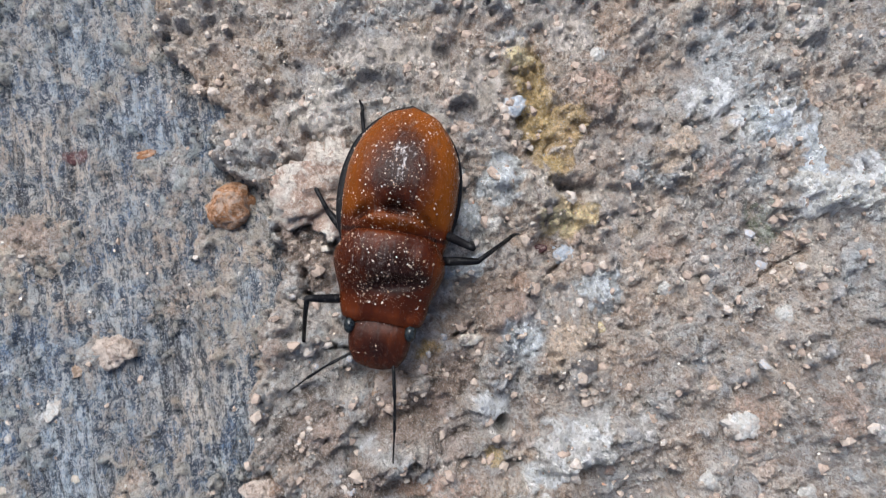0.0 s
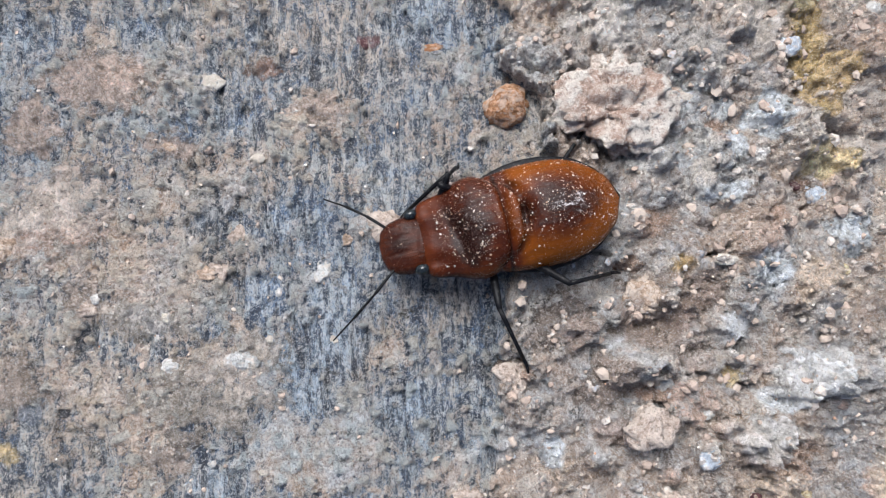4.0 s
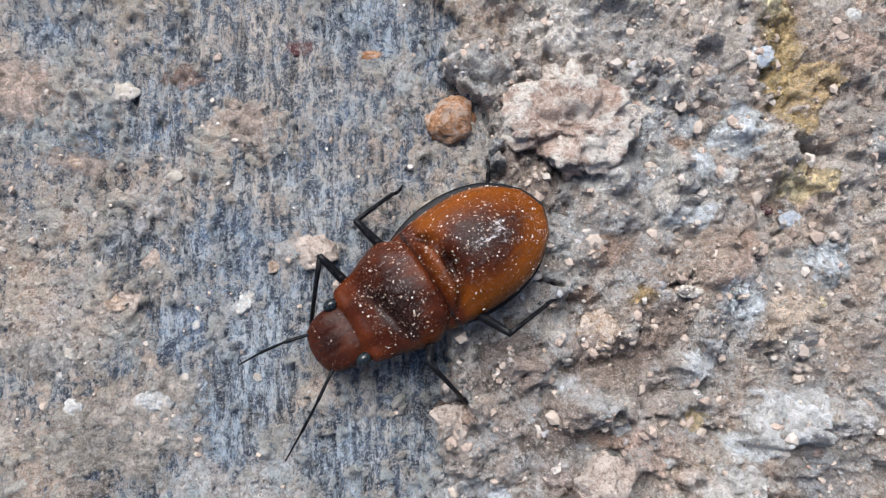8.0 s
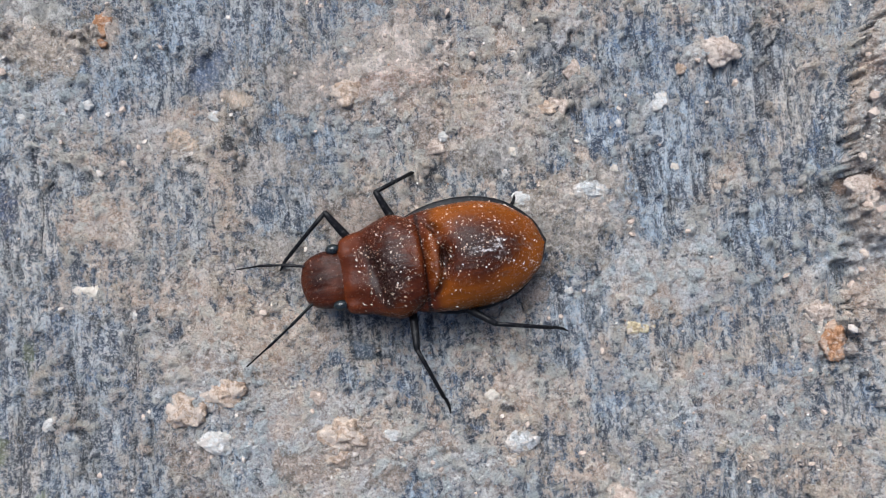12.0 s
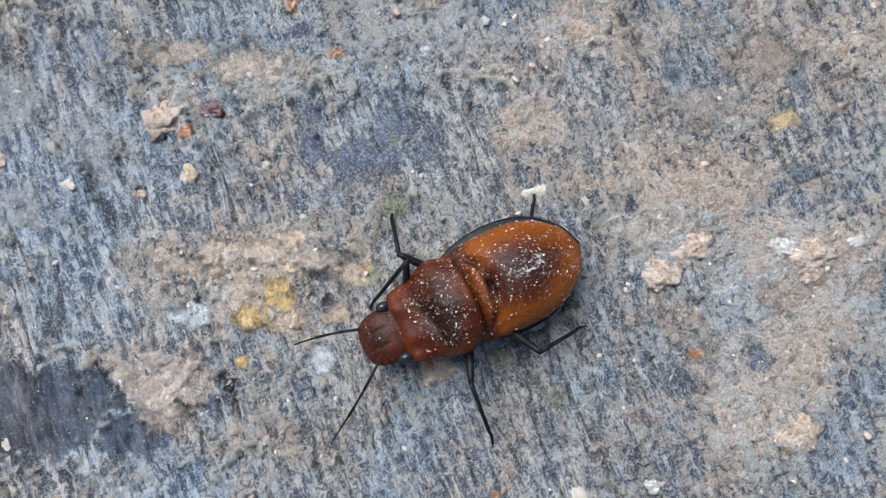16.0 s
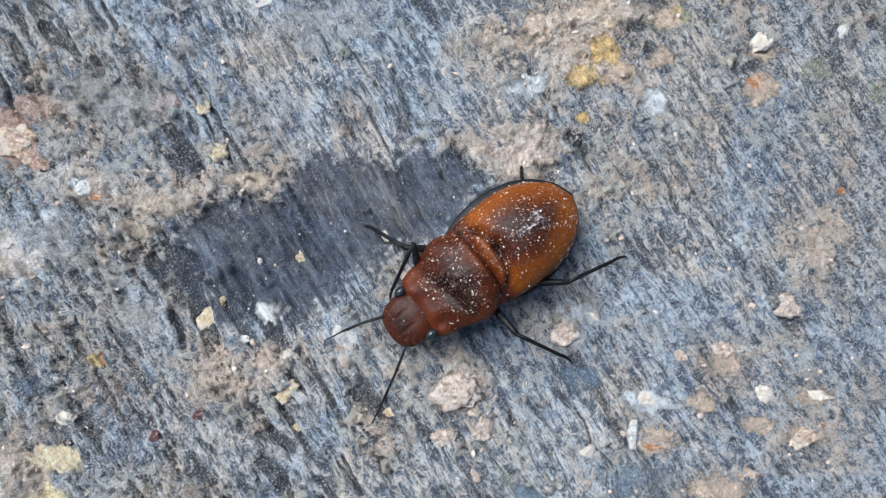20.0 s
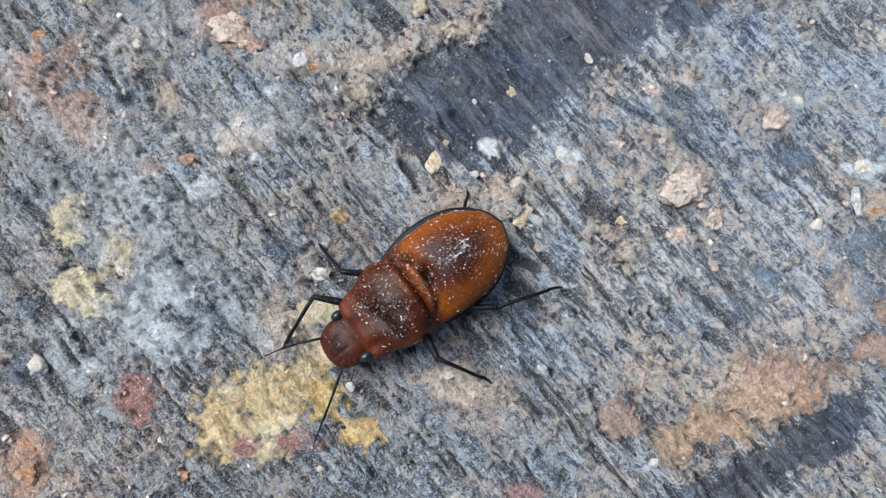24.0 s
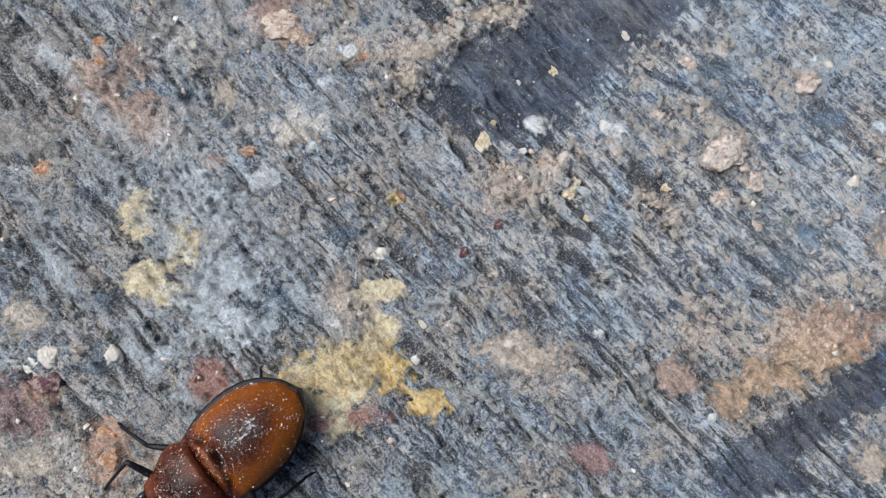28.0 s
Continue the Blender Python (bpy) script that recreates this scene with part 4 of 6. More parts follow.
# darker brown mud, with the bug's shadow at its starting place painted in
stain((0.34, 0.25, 0.2), [(5.1, 4.6, 2.1, 2.4, -10), (8.6, -5.9, 2.3, 2.1, -10), (4.1, 7.4, 1.4, 1.7, -10), (6.2, -9.1, 1.5, 1.1, -10), (12.6, -4.0, 1.5, 1.5, -10)], 0.9, -0.25)
stain((0.4, 0.31, 0.26), [(3.1, -6.0, 2.1, 2.1, -1), (8.7, -4.8, 2.1, 1.8, -1), (5.7, -10.1, 2.1, 1.8, -1), (11.7, -8.2, 1.8, 1.4, -1)], 0.7, -0.1)
# broad pale patches that brighten these areas of the board
stain((0.76, 0.67, 0.59), [(-36.5, 0.8, 5.2, 2.6, -1), (-39.6, -4.5, 3.0, 2.2, -1), (-30.9, 3.0, 3.7, 1.9, -1), (-38.8, -10.4, 3.0, 1.5, -1)], 0.62, 0.1)
stain((0.74, 0.73, 0.72), [(-115.9, 9.8, 4.7, 3.0, -38), (-122.4, 3.8, 3.4, 2.1, -38), (-103.3, 3.3, 4.7, 1.9, -38), (-114.2, -2.6, 3.8, 1.9, -38), (-110.7, -10.8, 2.1, 1.7, -38)], 0.55, 0.05)
stain((0.76, 0.7, 0.64), [(-126.6, 17.1, 4.0, 2.0, -44), (-132.2, 12.1, 3.1, 2.2, -44), (-117.6, 8.3, 4.8, 2.0, -44), (-117.4, 0.3, 3.1, 1.8, -44)], 0.55, 0.05)
stain((0.74, 0.76, 0.78), [(-85.8, 7.1, 4.4, 3.2, -22), (-87.6, -0.0, 4.4, 2.2, -22), (-79.5, 1.5, 2.4, 2.4, -22)], 0.5, 0)
# pale streaks along the grain
stain((0.73, 0.78, 0.82), [(-129.7, -1.8, 1.0, 3.4, 4), (-127.9, -7.9, 1.0, 3.4, 4), (-123.8, -8.7, 1.0, 3.4, 4), (-131.9, -9.6, 1.0, 3.4, 4), (-137.8, -7.5, 1.0, 3.4, 4), (-124.9, -13.8, 1.0, 3.4, 4), (-138.0, 1.2, 1.0, 3.4, 4), (-136.1, 7.5, 1.0, 3.4, 4), (-126.9, 8.3, 1.0, 3.4, 4), (-125.1, 0.7, 1.0, 3.4, 4), (-126.9, 15.4, 1.0, 3.4, 4), (-129.4, 5.6, 1.0, 3.4, 4), (-132.1, -8.2, 1.0, 3.4, 4), (-137.6, 2.7, 1.0, 3.4, 4), (-119.7, 8.6, 1.0, 3.4, 4), (-123.7, -4.4, 1.0, 3.4, 4)], 0.62)
for x, y, rx, ry, turn in [(-96, -12.8, 12.5, 4.6, -14), (-90, -14.5, 7, 3.6, -10), (-101, -14.5, 6, 3.2, -20), (-104.5, -46.8, 6, 1.6, -6), (-109, -46.3, 3.6, 2.4, 0), (-98, -48, 4.5, 1.8, 0), (-84, -18, 3, 1.5, -20),
                           (-107.1, -46.1, 1.7, 1.3, -44), (-104.3, -46.9, 1.7, 1.0, -44), (-111.0, -45.5, 1.7, 1.4, -44), (-99.7, -46.9, 1.4, 1.3, -44), (-107.9, -49.2, 1.4, 0.8, -44), (-93.1, -11.1, 4.3, 2.6, -34), (-102.1, -9.1, 3.7, 2.0, -34), (-97.0, -13.3, 4.8, 2.6, -34), (-79.2, -50.2, 2.2, 0.8, -34)]:
    s, a, dome = near(x, y, rx, ry, turn, 0.45)
    DARK[s] = np.maximum(DARK[s], a)
    DUST[s] -= 0.75 * a
    RAISE[s] -= 0.12 * a


def groove(line, width, depth):
    """A crack along a line of points."""
    for (ax, ay), (bx, by) in zip(line, line[1:]):
        i0, i1 = np.searchsorted(XS, (min(ax, bx) - 1, max(ax, bx) + 1))
        j0, j1 = np.searchsorted(YS, (min(ay, by) - 1, max(ay, by) + 1))
        s = (slice(i0, i1), slice(j0, j1))
        px, py = GX[s] + 0.5 * (N3[s] - 0.5) - ax, GY[s] + 0.5 * (N2[s] - 0.5) - ay
        dx, dy = bx - ax, by - ay
        k = np.clip((px * dx + py * dy) / (dx * dx + dy * dy), 0, 1)
        RAISE[s] -= depth * np.exp(-(np.hypot(px - k * dx, py - k * dy) / width) ** 2) * (0.5 + N2[s])


groove([(31.1, -3.5), (32.5, -2.2), (34.3, -1.3), (36.6, -0.3), (37.6, -0.1)], 0.12, 0.7)
for line in [((-110.1, -28.0), (-110.1, -31.7), (-111.1, -36.8), (-111.5, -41.1)), ((-119.8, -30.4), (-119.9, -34.6), (-118.8, -38.8)), ((-125.0, -28.6), (-125.1, -32.4)), ((-104.8, -45.2), (-105.6, -48.3), (-105.9, -51.5)), ((-105.7, -27.8), (-105.9, -30.9)), ((-109.5, -25.3), (-110.1, -28.0))]:
    groove(line, 0.22, 1.0)
for line in [((4.3, 4.2), (4.1, 2.7), (5.2, 2.0)), ((5.4, -1.1), (6.6, -1.4)), ((13.3, -1.7), (14.4, -1.2)), ((20.0, 1.3), (20.8, 1.5)), ((-0.5, -6.0), (-0.3, -7.3))]:
    groove(line, 0.15, 1.3)
groove([(19.6, 0.7), (19.8, -1.6), (20.4, -3.2)], 0.13, 0.5)
groove([(24, -3), (27.5, -3.9), (31.1, -3.5)], 0.1, 0.35)
for line in [((-110.6, -29), (-110.7, -35.3), (-111.1, -44)), ((-119.5, -14), (-119.7, -20.3), (-120.2, -26)), ((-124.8, -22), (-124.7, -34)), ((-119.6, -28), (-119.9, -37)), ((-105.2, -44), (-105.6, -48), (-105.6, -54)),
             ((-132.8, -6.5), (-132.9, -13)), ((-113.5, -38), (-113.8, -48)), ((-104, -22), (-104.2, -31)), ((-101.5, -20), (-101.6, -27)), ((-116.3, -18), (-116.4, -24)), ((-46.5, -20), (-46.4, -30))]:
    groove(line, 0.13, 0.55)

# crusts lie thinner on the wood than on the mud
RAISE *= 0.5 + 0.5 * MUD

# broken grooves along the grain, deepest in the bare far wood
def slits(across, along, seed, width, low, high):
    line = np.abs(2 * hills(WX * across, GY * along, seed) - 1)
    return ease(width - line, 0.0, 0.8 * width) * ease(rough(GX * across * 0.45, GY * along * 2.6, seed + 3, 3), low, high)


GRAINY = np.interp(GX, [-160, -108, -95, -40, 0], [1.0, 0.95, 0.5, 0.42, 0.45])
FIBRE = rough(WX * 1.5, GY * 0.13, 41, 3) * 0.5 + rough(WX * 3.2, GY * 0.5, 43, 2) * 0.3 - 0.2
SEAM = GRAINY * np.maximum.reduce([slits(0.75, 0.055, 47, 0.26, 0.45, 0.55), 0.8 * slits(1.7, 0.12, 57, 0.36, 0.47, 0.57), 0.5 * slits(3.0, 0.3, 67, 0.45, 0.42, 0.57)])
FIBRE -= 0.85 * SEAM
JX, JY = GX + 0.9 * (N2 - 0.5), GY + 0.9 * (rough(GX * 1.1, GY * 1.1, 71, 3) - 0.5)
BIG, BIG_ID = cells(JX / 1.9, JY / 1.9, 61)
MIDDLE, MIDDLE_ID = cells(JX / 0.8, JY / 0.8, 64)
TINY, TINY_ID = cells(JX / 0.42, JY / 0.42, 67)
CRUMB = 0.8 * BIG * BIG_ID**2 + 0.5 * MIDDLE * (0.1 + 0.9 * MIDDLE_ID**2) * ease(N2, 0.35, 0.55) + 0.22 * TINY * (0.3 + TINY_ID)
N0 = rough(GX * 0.13, GY * 0.13, 91, 3)
cover = ease(DUST + 0.5 * (N3 - 0.5) + 0.5 * (N2 - 0.5), 0.1, 0.95)
# crumbs that stand up here and there, and ledges where the mud has flaked
CLING = np.maximum(MIDDLE * ease(MIDDLE_ID, 0.62 - 0.25 * cover, 1.1), 0.65 * TINY * ease(TINY_ID, 0.5 - 0.2 * cover, 1.1)) * ease(N1 + 0.35 * cover, 0.38, 0.72)
LEDGE = 1.1 * ease(rough(JX * 0.26, JY * 0.36, 81, 4), 0.49, 0.58) + 0.6 * ease(rough(JX * 0.75, JY * 0.9, 84, 3), 0.54, 0.64) + 0.3 * ease(rough(JX * 1.9, JY * 2.1, 87, 2), 0.58, 0.7)
HEIGHT = FIBRE * 0.95 * (1 - 0.6 * cover) * (1 - 0.85 * MUD) + (1 - MUD) * (cover * (0.3 * N2 + 0.15) + 0.5 * CLING)
HEIGHT += MUD * (0.55 + 1.8 * (N0 - 0.45) + 0.9 * (N1 - 0.42) + 0.8 * (N2 - 0.5) + 0.3 * LEDGE * ease(N0, 0.3, 0.55) + 1.3 * CRUMB + 0.5 * (N3 - 0.5)) + RAISE
HEIGHT -= 0.25
DUST = np.maximum(DUST, MUD * 2.0 - 0.4)
GRIT = 0.85 + 0.25 * ease(GX, -90, -55) - 0.12 * ease(GX, -45, -25) + 0.35 * ease(-GX, 95, 130) - 0.3 * DARK
TONE = 0.4 * BIG_ID + 0.35 * MIDDLE_ID + 0.25 * rough(GX * 0.2, GY * 0.2, 95, 3)
# the crust is paler at one end and browner at the other
TONE += MUD * (0.06 - 0.34 * ease(-GY, -3, 13))


def ground_z(x, y):
    """The height of the board's surface in mm."""
    i, j = np.clip(np.searchsorted(XS, x), 1, len(XS) - 1), np.clip(np.searchsorted(YS, y), 1, len(YS) - 1)
    return HEIGHT[i - 1, j - 1]


def build_board():
    nx, ny = GX.shape
    top = np.stack([GX, GY, HEIGHT], -1).reshape(-1, 3)
    ids = np.arange(nx * ny).reshape(nx, ny)
    quads = np.stack([ids[:-1, :-1], ids[1:, :-1], ids[1:, 1:], ids[:-1, 1:]], -1).reshape(-1, 4)
    rim = np.concatenate([ids[:, 0], ids[-1, 1:], ids[-2::-1, -1], ids[0, -2:0:-1]])
    low = top[rim].copy()
    low[:, 2] = -24.0
    under = np.arange(len(rim)) + nx * ny
    nxt = np.roll(np.arange(len(rim)), -1)
    skirt = np.stack([rim, under, under[nxt], rim[nxt]], -1)
    verts = np.concatenate([top, low]) * MM
    faces = np.concatenate([quads, skirt])
    me = bpy.data.meshes.new("wooden_board")
    me.vertices.add(len(verts))
    me.vertices.foreach_set("co", verts.ravel())
    me.loops.add(faces.size)
    me.loops.foreach_set("vertex_index", faces.ravel().astype(np.int32))
    me.polygons.add(len(faces))
    me.polygons.foreach_set("loop_start", np.arange(0, faces.size, 4, dtype=np.int32))
    me.polygons.foreach_set("loop_total", np.full(len(faces), 4, dtype=np.int32))
    me.update(calc_edges=True)
    me.polygons.foreach_set("use_smooth", np.ones(len(faces), dtype=bool))
    extra = np.zeros(len(rim))
    for name, values in (("dust", DUST), ("dark", DARK), ("chalk", CHALKY), ("crumb", CLING * (1 - MUD) * (1 - 0.7 * DARK)), ("grit", GRIT), ("seam", SEAM), ("tone", TONE)):
        me.attributes.new(name, "FLOAT", "POINT").data.foreach_set("value", np.concatenate([values.ravel(), extra]))
    colours = np.concatenate([STAIN.reshape(-1, 4), np.zeros((len(rim), 4))])
    me.attributes.new("stain", "FLOAT_COLOR", "POINT").data.foreach_set("color", colours.ravel())
    me.materials.append(BOARD)
    ob = new("wooden_board", me)
    tagged(ob, "weathered grey wooden board crusted with dust and dried beige mud", "board", kind="structure")


build_board()

# earth under the board, out to the horizon
soil = stone_material("earth", (0.2, 0.15, 0.1), (0.32, 0.25, 0.18))
earth = new("ground", mesh_of("ground", [(-900, -900, -0.024), (900, -900, -0.024), (900, 900, -0.024), (-900, 900, -0.024)], [(0, 1, 2, 3)], soil))
tagged(earth, "bare brown earth under the board", "ground", kind="structure")


# ---------------------------------------------------------------- stones and clods lying on the board
def stone_mesh(name, rx, ry, rz, seed, angular, detail, rugged=0.16):
    """A broken lump: a sphere cut by random planes and roughened."""
    rng = random.Random(seed)
    bm = bmesh.new()
    bmesh.ops.create_icosphere(bm, subdivisions=detail, radius=1.0)
    cuts = []
    for _ in range(9):
        d = Vector((rng.gauss(0, 1), rng.gauss(0, 1), rng.gauss(0, 0.8))).normalized()
        cuts.append((d, rng.uniform(0.62, 0.9)))
    off = Vector((rng.uniform(-50, 50), rng.uniform(-50, 50), 0))
    for v in bm.verts:
        p = v.co.copy()
        for d, far in cuts:
            over = p.dot(d) - far
            if over > 0:
                p -= d * over * angular
        n = noise.fractal(p * 1.5 + off, 0.8, 2.1, 5)
        p *= 1 + rugged * n + 0.35 * rugged * noise.noise(p * 5.5 + off)
        v.co = Vector((p.x * rx, p.y * ry, p.z * rz)) * MM
    me = bpy.data.meshes.new(name)
    bm.to_mesh(me)
    bm.free()
    me.polygons.foreach_set("use_smooth", [True] * len(me.polygons))
    return me


LABELS = {
    "white_pebble": ("small white limestone pebble lying on the dusty board", "pebble"),
    "cream_pebble": ("cream-coloured stone chip on the grey wood", "pebble"),
    "blue_pebble": ("bluish-grey stone chip set in the dried mud", "pebble"),
    "pink_pebble": ("pinkish-beige crumbly clay lump on the board", "clod"),
    "orange_clod": ("rust-orange crumb of dry clay on the board", "clod"),
    "brown_clod": ("brown crumbly clod of earth on the board", "clod"),
    "yellow_clod": ("yellow-ochre crumb of clay on the grey wood", "clod"),
    "mortar_chunk": ("large pale chunk of mortar with pinkish hollows on the mud", "mortar chunk"),
    "stone_flake": ("flat grey flake of stone on the dusty board", "flake"),
    "black_chip": ("small black chip of bark on the grey wood", "chip"),
    "red_speck": ("dark red crumb on the grey wood", "crumb"),
}
SEED = [100]


def lay(kind, x, y, rx, ry, turn=0.0, tall=0.7, angular=0.75, rugged=0.3):
    """One stone of a kind at x, y (mm), sunk a little into what it lies on."""
    SEED[0] += 1
    rz = tall * min(rx, ry)
    me = stone_mesh(kind, rx, ry, rz, SEED[0], angular, 5 if max(rx, ry) > 2 else 4 if max(rx, ry) > 0.9 else 3, rugged)
    me.materials.append(STONE[kind])
    ob = new(kind, me)
    zs = [ground_z(x + dx * rx, y + dy * ry) for dx, dy in ((0, 0), (0.5, 0), (-0.5, 0), (0, 0.5), (0, -0.5))]
    ob.matrix_world = pose(x * MM, y * MM, (sum(zs) / 5 - (0.3 if max(rx, ry) < 1.2 else 0.12) * rz) * MM, 0, 0, turn)
    label, category = LABELS[kind]
    return tagged(ob, label, category, group=kind.replace("_", " ") + "s")


tagged(lay("orange_clod", 0, 9.1, 1.65, 1.55, 10, 0.95, 0.35, 0.22), "round rust-orange clay ball at the edge of the mud")
lay("mortar_chunk", 7.4, 8.6, 3.7, 3.0, 15, 0.66, 0.85, 0.62)
def scatter(kind, spots):
    """Stones of a kind: x, y and half widths in mm, and the turn where it is known."""
    soft = kind.endswith("clod") or kind == "pink_pebble"
    for x, y, rx, ry, *turn in spots:
        lay(kind, x, y, rx, ry, turn[0] if turn else (x * 37) % 40 - 20, 0.62 if kind == "white_pebble" else 0.45, 0.72, 0.42 if soft else 0.32)


scatter("white_pebble", [(-13, -2.1, 0.95, 0.85), (-22.8, -8.1, 0.65, 0.56), (9.9, -10, 0.78, 0.76), (12.6, -12.1, 0.58, 0.46), (30.5, -10.5, 1.2, 0.9), (27.6, -1, 0.6, 0.55), (7.7, -18.7, 0.7, 0.68), (27.7, -13.6, 0.7, 0.62), (34.2, -15.7, 0.7, 0.55), (35.2, -4.2, 0.75, 0.7), (25.9, 15.3, 0.6, 0.6), (-27.8, -3.5, 0.42, 0.34)])
scatter("blue_pebble", [(12.3, -14.9, 0.72, 0.83), (21.4, 2.4, 0.9, 0.76), (19.5, 12.5, 0.82, 0.75)])
scatter("pink_pebble", [(-3.6, -17.3, 1, 0.93), (31.4, -13.5, 1.1, 0.9), (-0.4, -9.4, 1.2, 1.05), (8.1, -12.9, 1.8, 1.6), (9.8, -17.9, 1.35, 1.05), (-8.4, 1.1, 1.3, 1), (-28.4, -4.1, 0.9, 0.57), (-86.4, 2.7, 0.75, 0.63), (-98.9, -20.7, 0.69, 0.69), (-93.6, -27.9, 1.6, 1.4), (-70.3, -35.4, 0.9, 0.9), (-84.9, -28.6, 1.05, 0.87), (-93.6, -31, 1, 0.8)])
scatter("orange_clod", [(-2.9, -19.3, 1, 1.3), (-62.1, 1.9, 0.76, 0.6), (-63.6, 7, 0.76, 1.35), (-133.4, 9.3, 1.05, 0.7), (-136.1, -19.3, 0.6, 0.45)])
scatter("brown_clod", [(-10.9, 0.2, 0.77, 0.5), (-34.1, -0.1, 1.05, 1), (-43.5, -19.5, 1.5, 1), (-41.3, -33.9, 1.5, 1.2), (-74.8, 1.6, 1.7, 1.3), (-74.2, -43.7, 1.5, 0.75)])
scatter("yellow_clod", [(-15.7, -17.3, 1.1, 0.53), (-74.4, -2.5, 0.87, 0.9), (-99.3, -3.9, 0.85, 0.75), (-98.4, -0.5, 0.73, 0.53), (-98.2, -13.7, 0.45, 0.45), (-104.1, -21.6, 0.95, 0.57), (-106.1, -13.9, 1.6, 0.6)])
scatter("stone_flake", [(-24.2, -24.2, 1.2, 0.75), (-98.5, -20.4, 0.65, 1.25)])
scatter("black_chip", [(-76.8, -17.1, 0.95, 0.6)])
scatter("red_speck", [(-110.2, -19.5, 0.5, 0.43), (-113.6, -19.2, 0.48, 0.4)])
scatter("cream_pebble", [(-139.3, -5.7, 0.87, 0.9), (-143.3, -2.2, 1.9, 0.87), (-116.1, -26.7, 0.6, 0.5)])
scatter("white_pebble", [(-56, -0.1, 0.53, 0.45), (-51.5, 0.4, 0.38, 0.38), (-43.1, -1, 0.45, 0.41), (-23, -7.9, 0.6, 0.4), (-68.1, -8.2, 0.32, 0.32), (-55.3, -20.7, 0.85, 0.48), (-90.6, 3.9, 0.85, 0.55), (-116.4, -4.6, 0.5, 0.35), (-110.5, -30.9, 0.38, 0.38), (-108.9, -41.4, 0.38, 0.38), (-108.9, -1.2, 0.66, 0.58)])
scatter("cream_pebble", [(-20.1, 11.2, 0.76, 0.63, -1), (-17.1, 5.8, 0.56, 0.35, -1), (-12.1, -6.6, 0.35, 0.31, -1), (-16.4, -6.5, 0.35, 0.28, -1), (14, -2, 0.83, 0.38, -1), (-52.1, -12.1, 1.27, 0.45, -8), (-61.1, -18.3, 1.27, 0.67, -8), (-23.1, -4.8, 0.52, 0.37, -8), (-25.9, -21, 0.52, 0.37, -8), (-82.6, -0.4, 0.63, 0.47, -22), (-69.2, -3.9, 0.32, 0.32, -22), (-82.1, -7.7, 0.39, 0.35, -22), (-57, -32.8, 0.71, 0.79, -22), (-118.4, -14.7, 0.83, 0.54, -34), (-75.1, -39.6, 0.71, 0.71, -34), (-82.3, -35.6, 0.91, 0.46, -34), (-72.2, -41.6, 1.25, 0.42, -34), (-117.5, 8.4, 0.61, 0.35, -44)])
scatter("brown_clod", [(-23.1, 6.7, 0.56, 0.42, -1), (8.9, -4.2, 1.46, 1.25, -1), (-46.1, -20.5, 1.42, 1.2, -8), (-20.7, -2, 0.97, 0.49, -8), (-35.9, -22.8, 1.5, 1.12, -8), (-78.1, -2.8, 0.55, 0.39, -22), (-36.5, -24.2, 0.87, 0.71, -22), (-111.4, 4.2, 1.75, 1.16, -34), (-79.7, -43.5, 1.41, 0.54, -34), (-111.3, 2.9, 0.79, 0.53, -44)])
scatter("pink_pebble", [(-20.5, 6.6, 0.42, 0.42, -1), (-19.9, -1.9, 0.9, 0.63, -1), (16.2, 11.7, 0.69, 0.49, -1), (-18.6, 0.6, 0.75, 0.75, -8), (-18, -28.5, 1.42, 0.9, -8), (-37.5, -20.3, 0.71, 0.55, -22), (-78.6, -34.3, 0.58, 0.58, -34), (-76, -35.6, 1, 0.75, -34), (-95.6, -33.7, 0.42, 0.5, -34), (-90.3, -20.8, 0.97, 0.75, -44), (-96.2, -30.2, 1.05, 0.57, -44), (-95.1, -22.1, 0.7, 0.35, -44)])
scatter("white_pebble", [(-18.9, 7.7, 0.24, 0.21, -1), (-16.2, 7.7, 0.28, 0.21, -1), (-15.8, -3.4, 0.28, 0.38, -1), (-23.8, -6.2, 0.28, 0.28, -1), (10.1, 6.5, 0.52, 1.04, -1), (-49.2, -13.9, 0.3, 0.37, -8), (-20.2, -14.5, 0.37, 0.26, -8), (-32.6, -23.1, 0.67, 0.52, -8), (-83.7, 6.9, 0.32, 0.2, -22), (-52, -33.7, 0.71, 0.71, -22), (-44.1, -42, 1.58, 0.51, -22), (-101, -12.4, 0.33, 0.25, -34), (-104.7, -16.7, 0.5, 0.35, -34), (-122.2, -22.6, 0.4, 0.35, -44), (8, -17.2, 0.76, 0.5, -6), (23.7, -13.2, 0.31, 0.31, -6)])
scatter("red_speck", [(-9.6, 13.8, 0.69, 0.42, -1), (19.8, 3, 0.49, 0.35, -1), (-71.3, 0.9, 0.79, 0.51, -22), (-144.3, -3.8, 1.23, 0.88, -44), (14.8, -17.3, 0.46, 0.38, -6)])
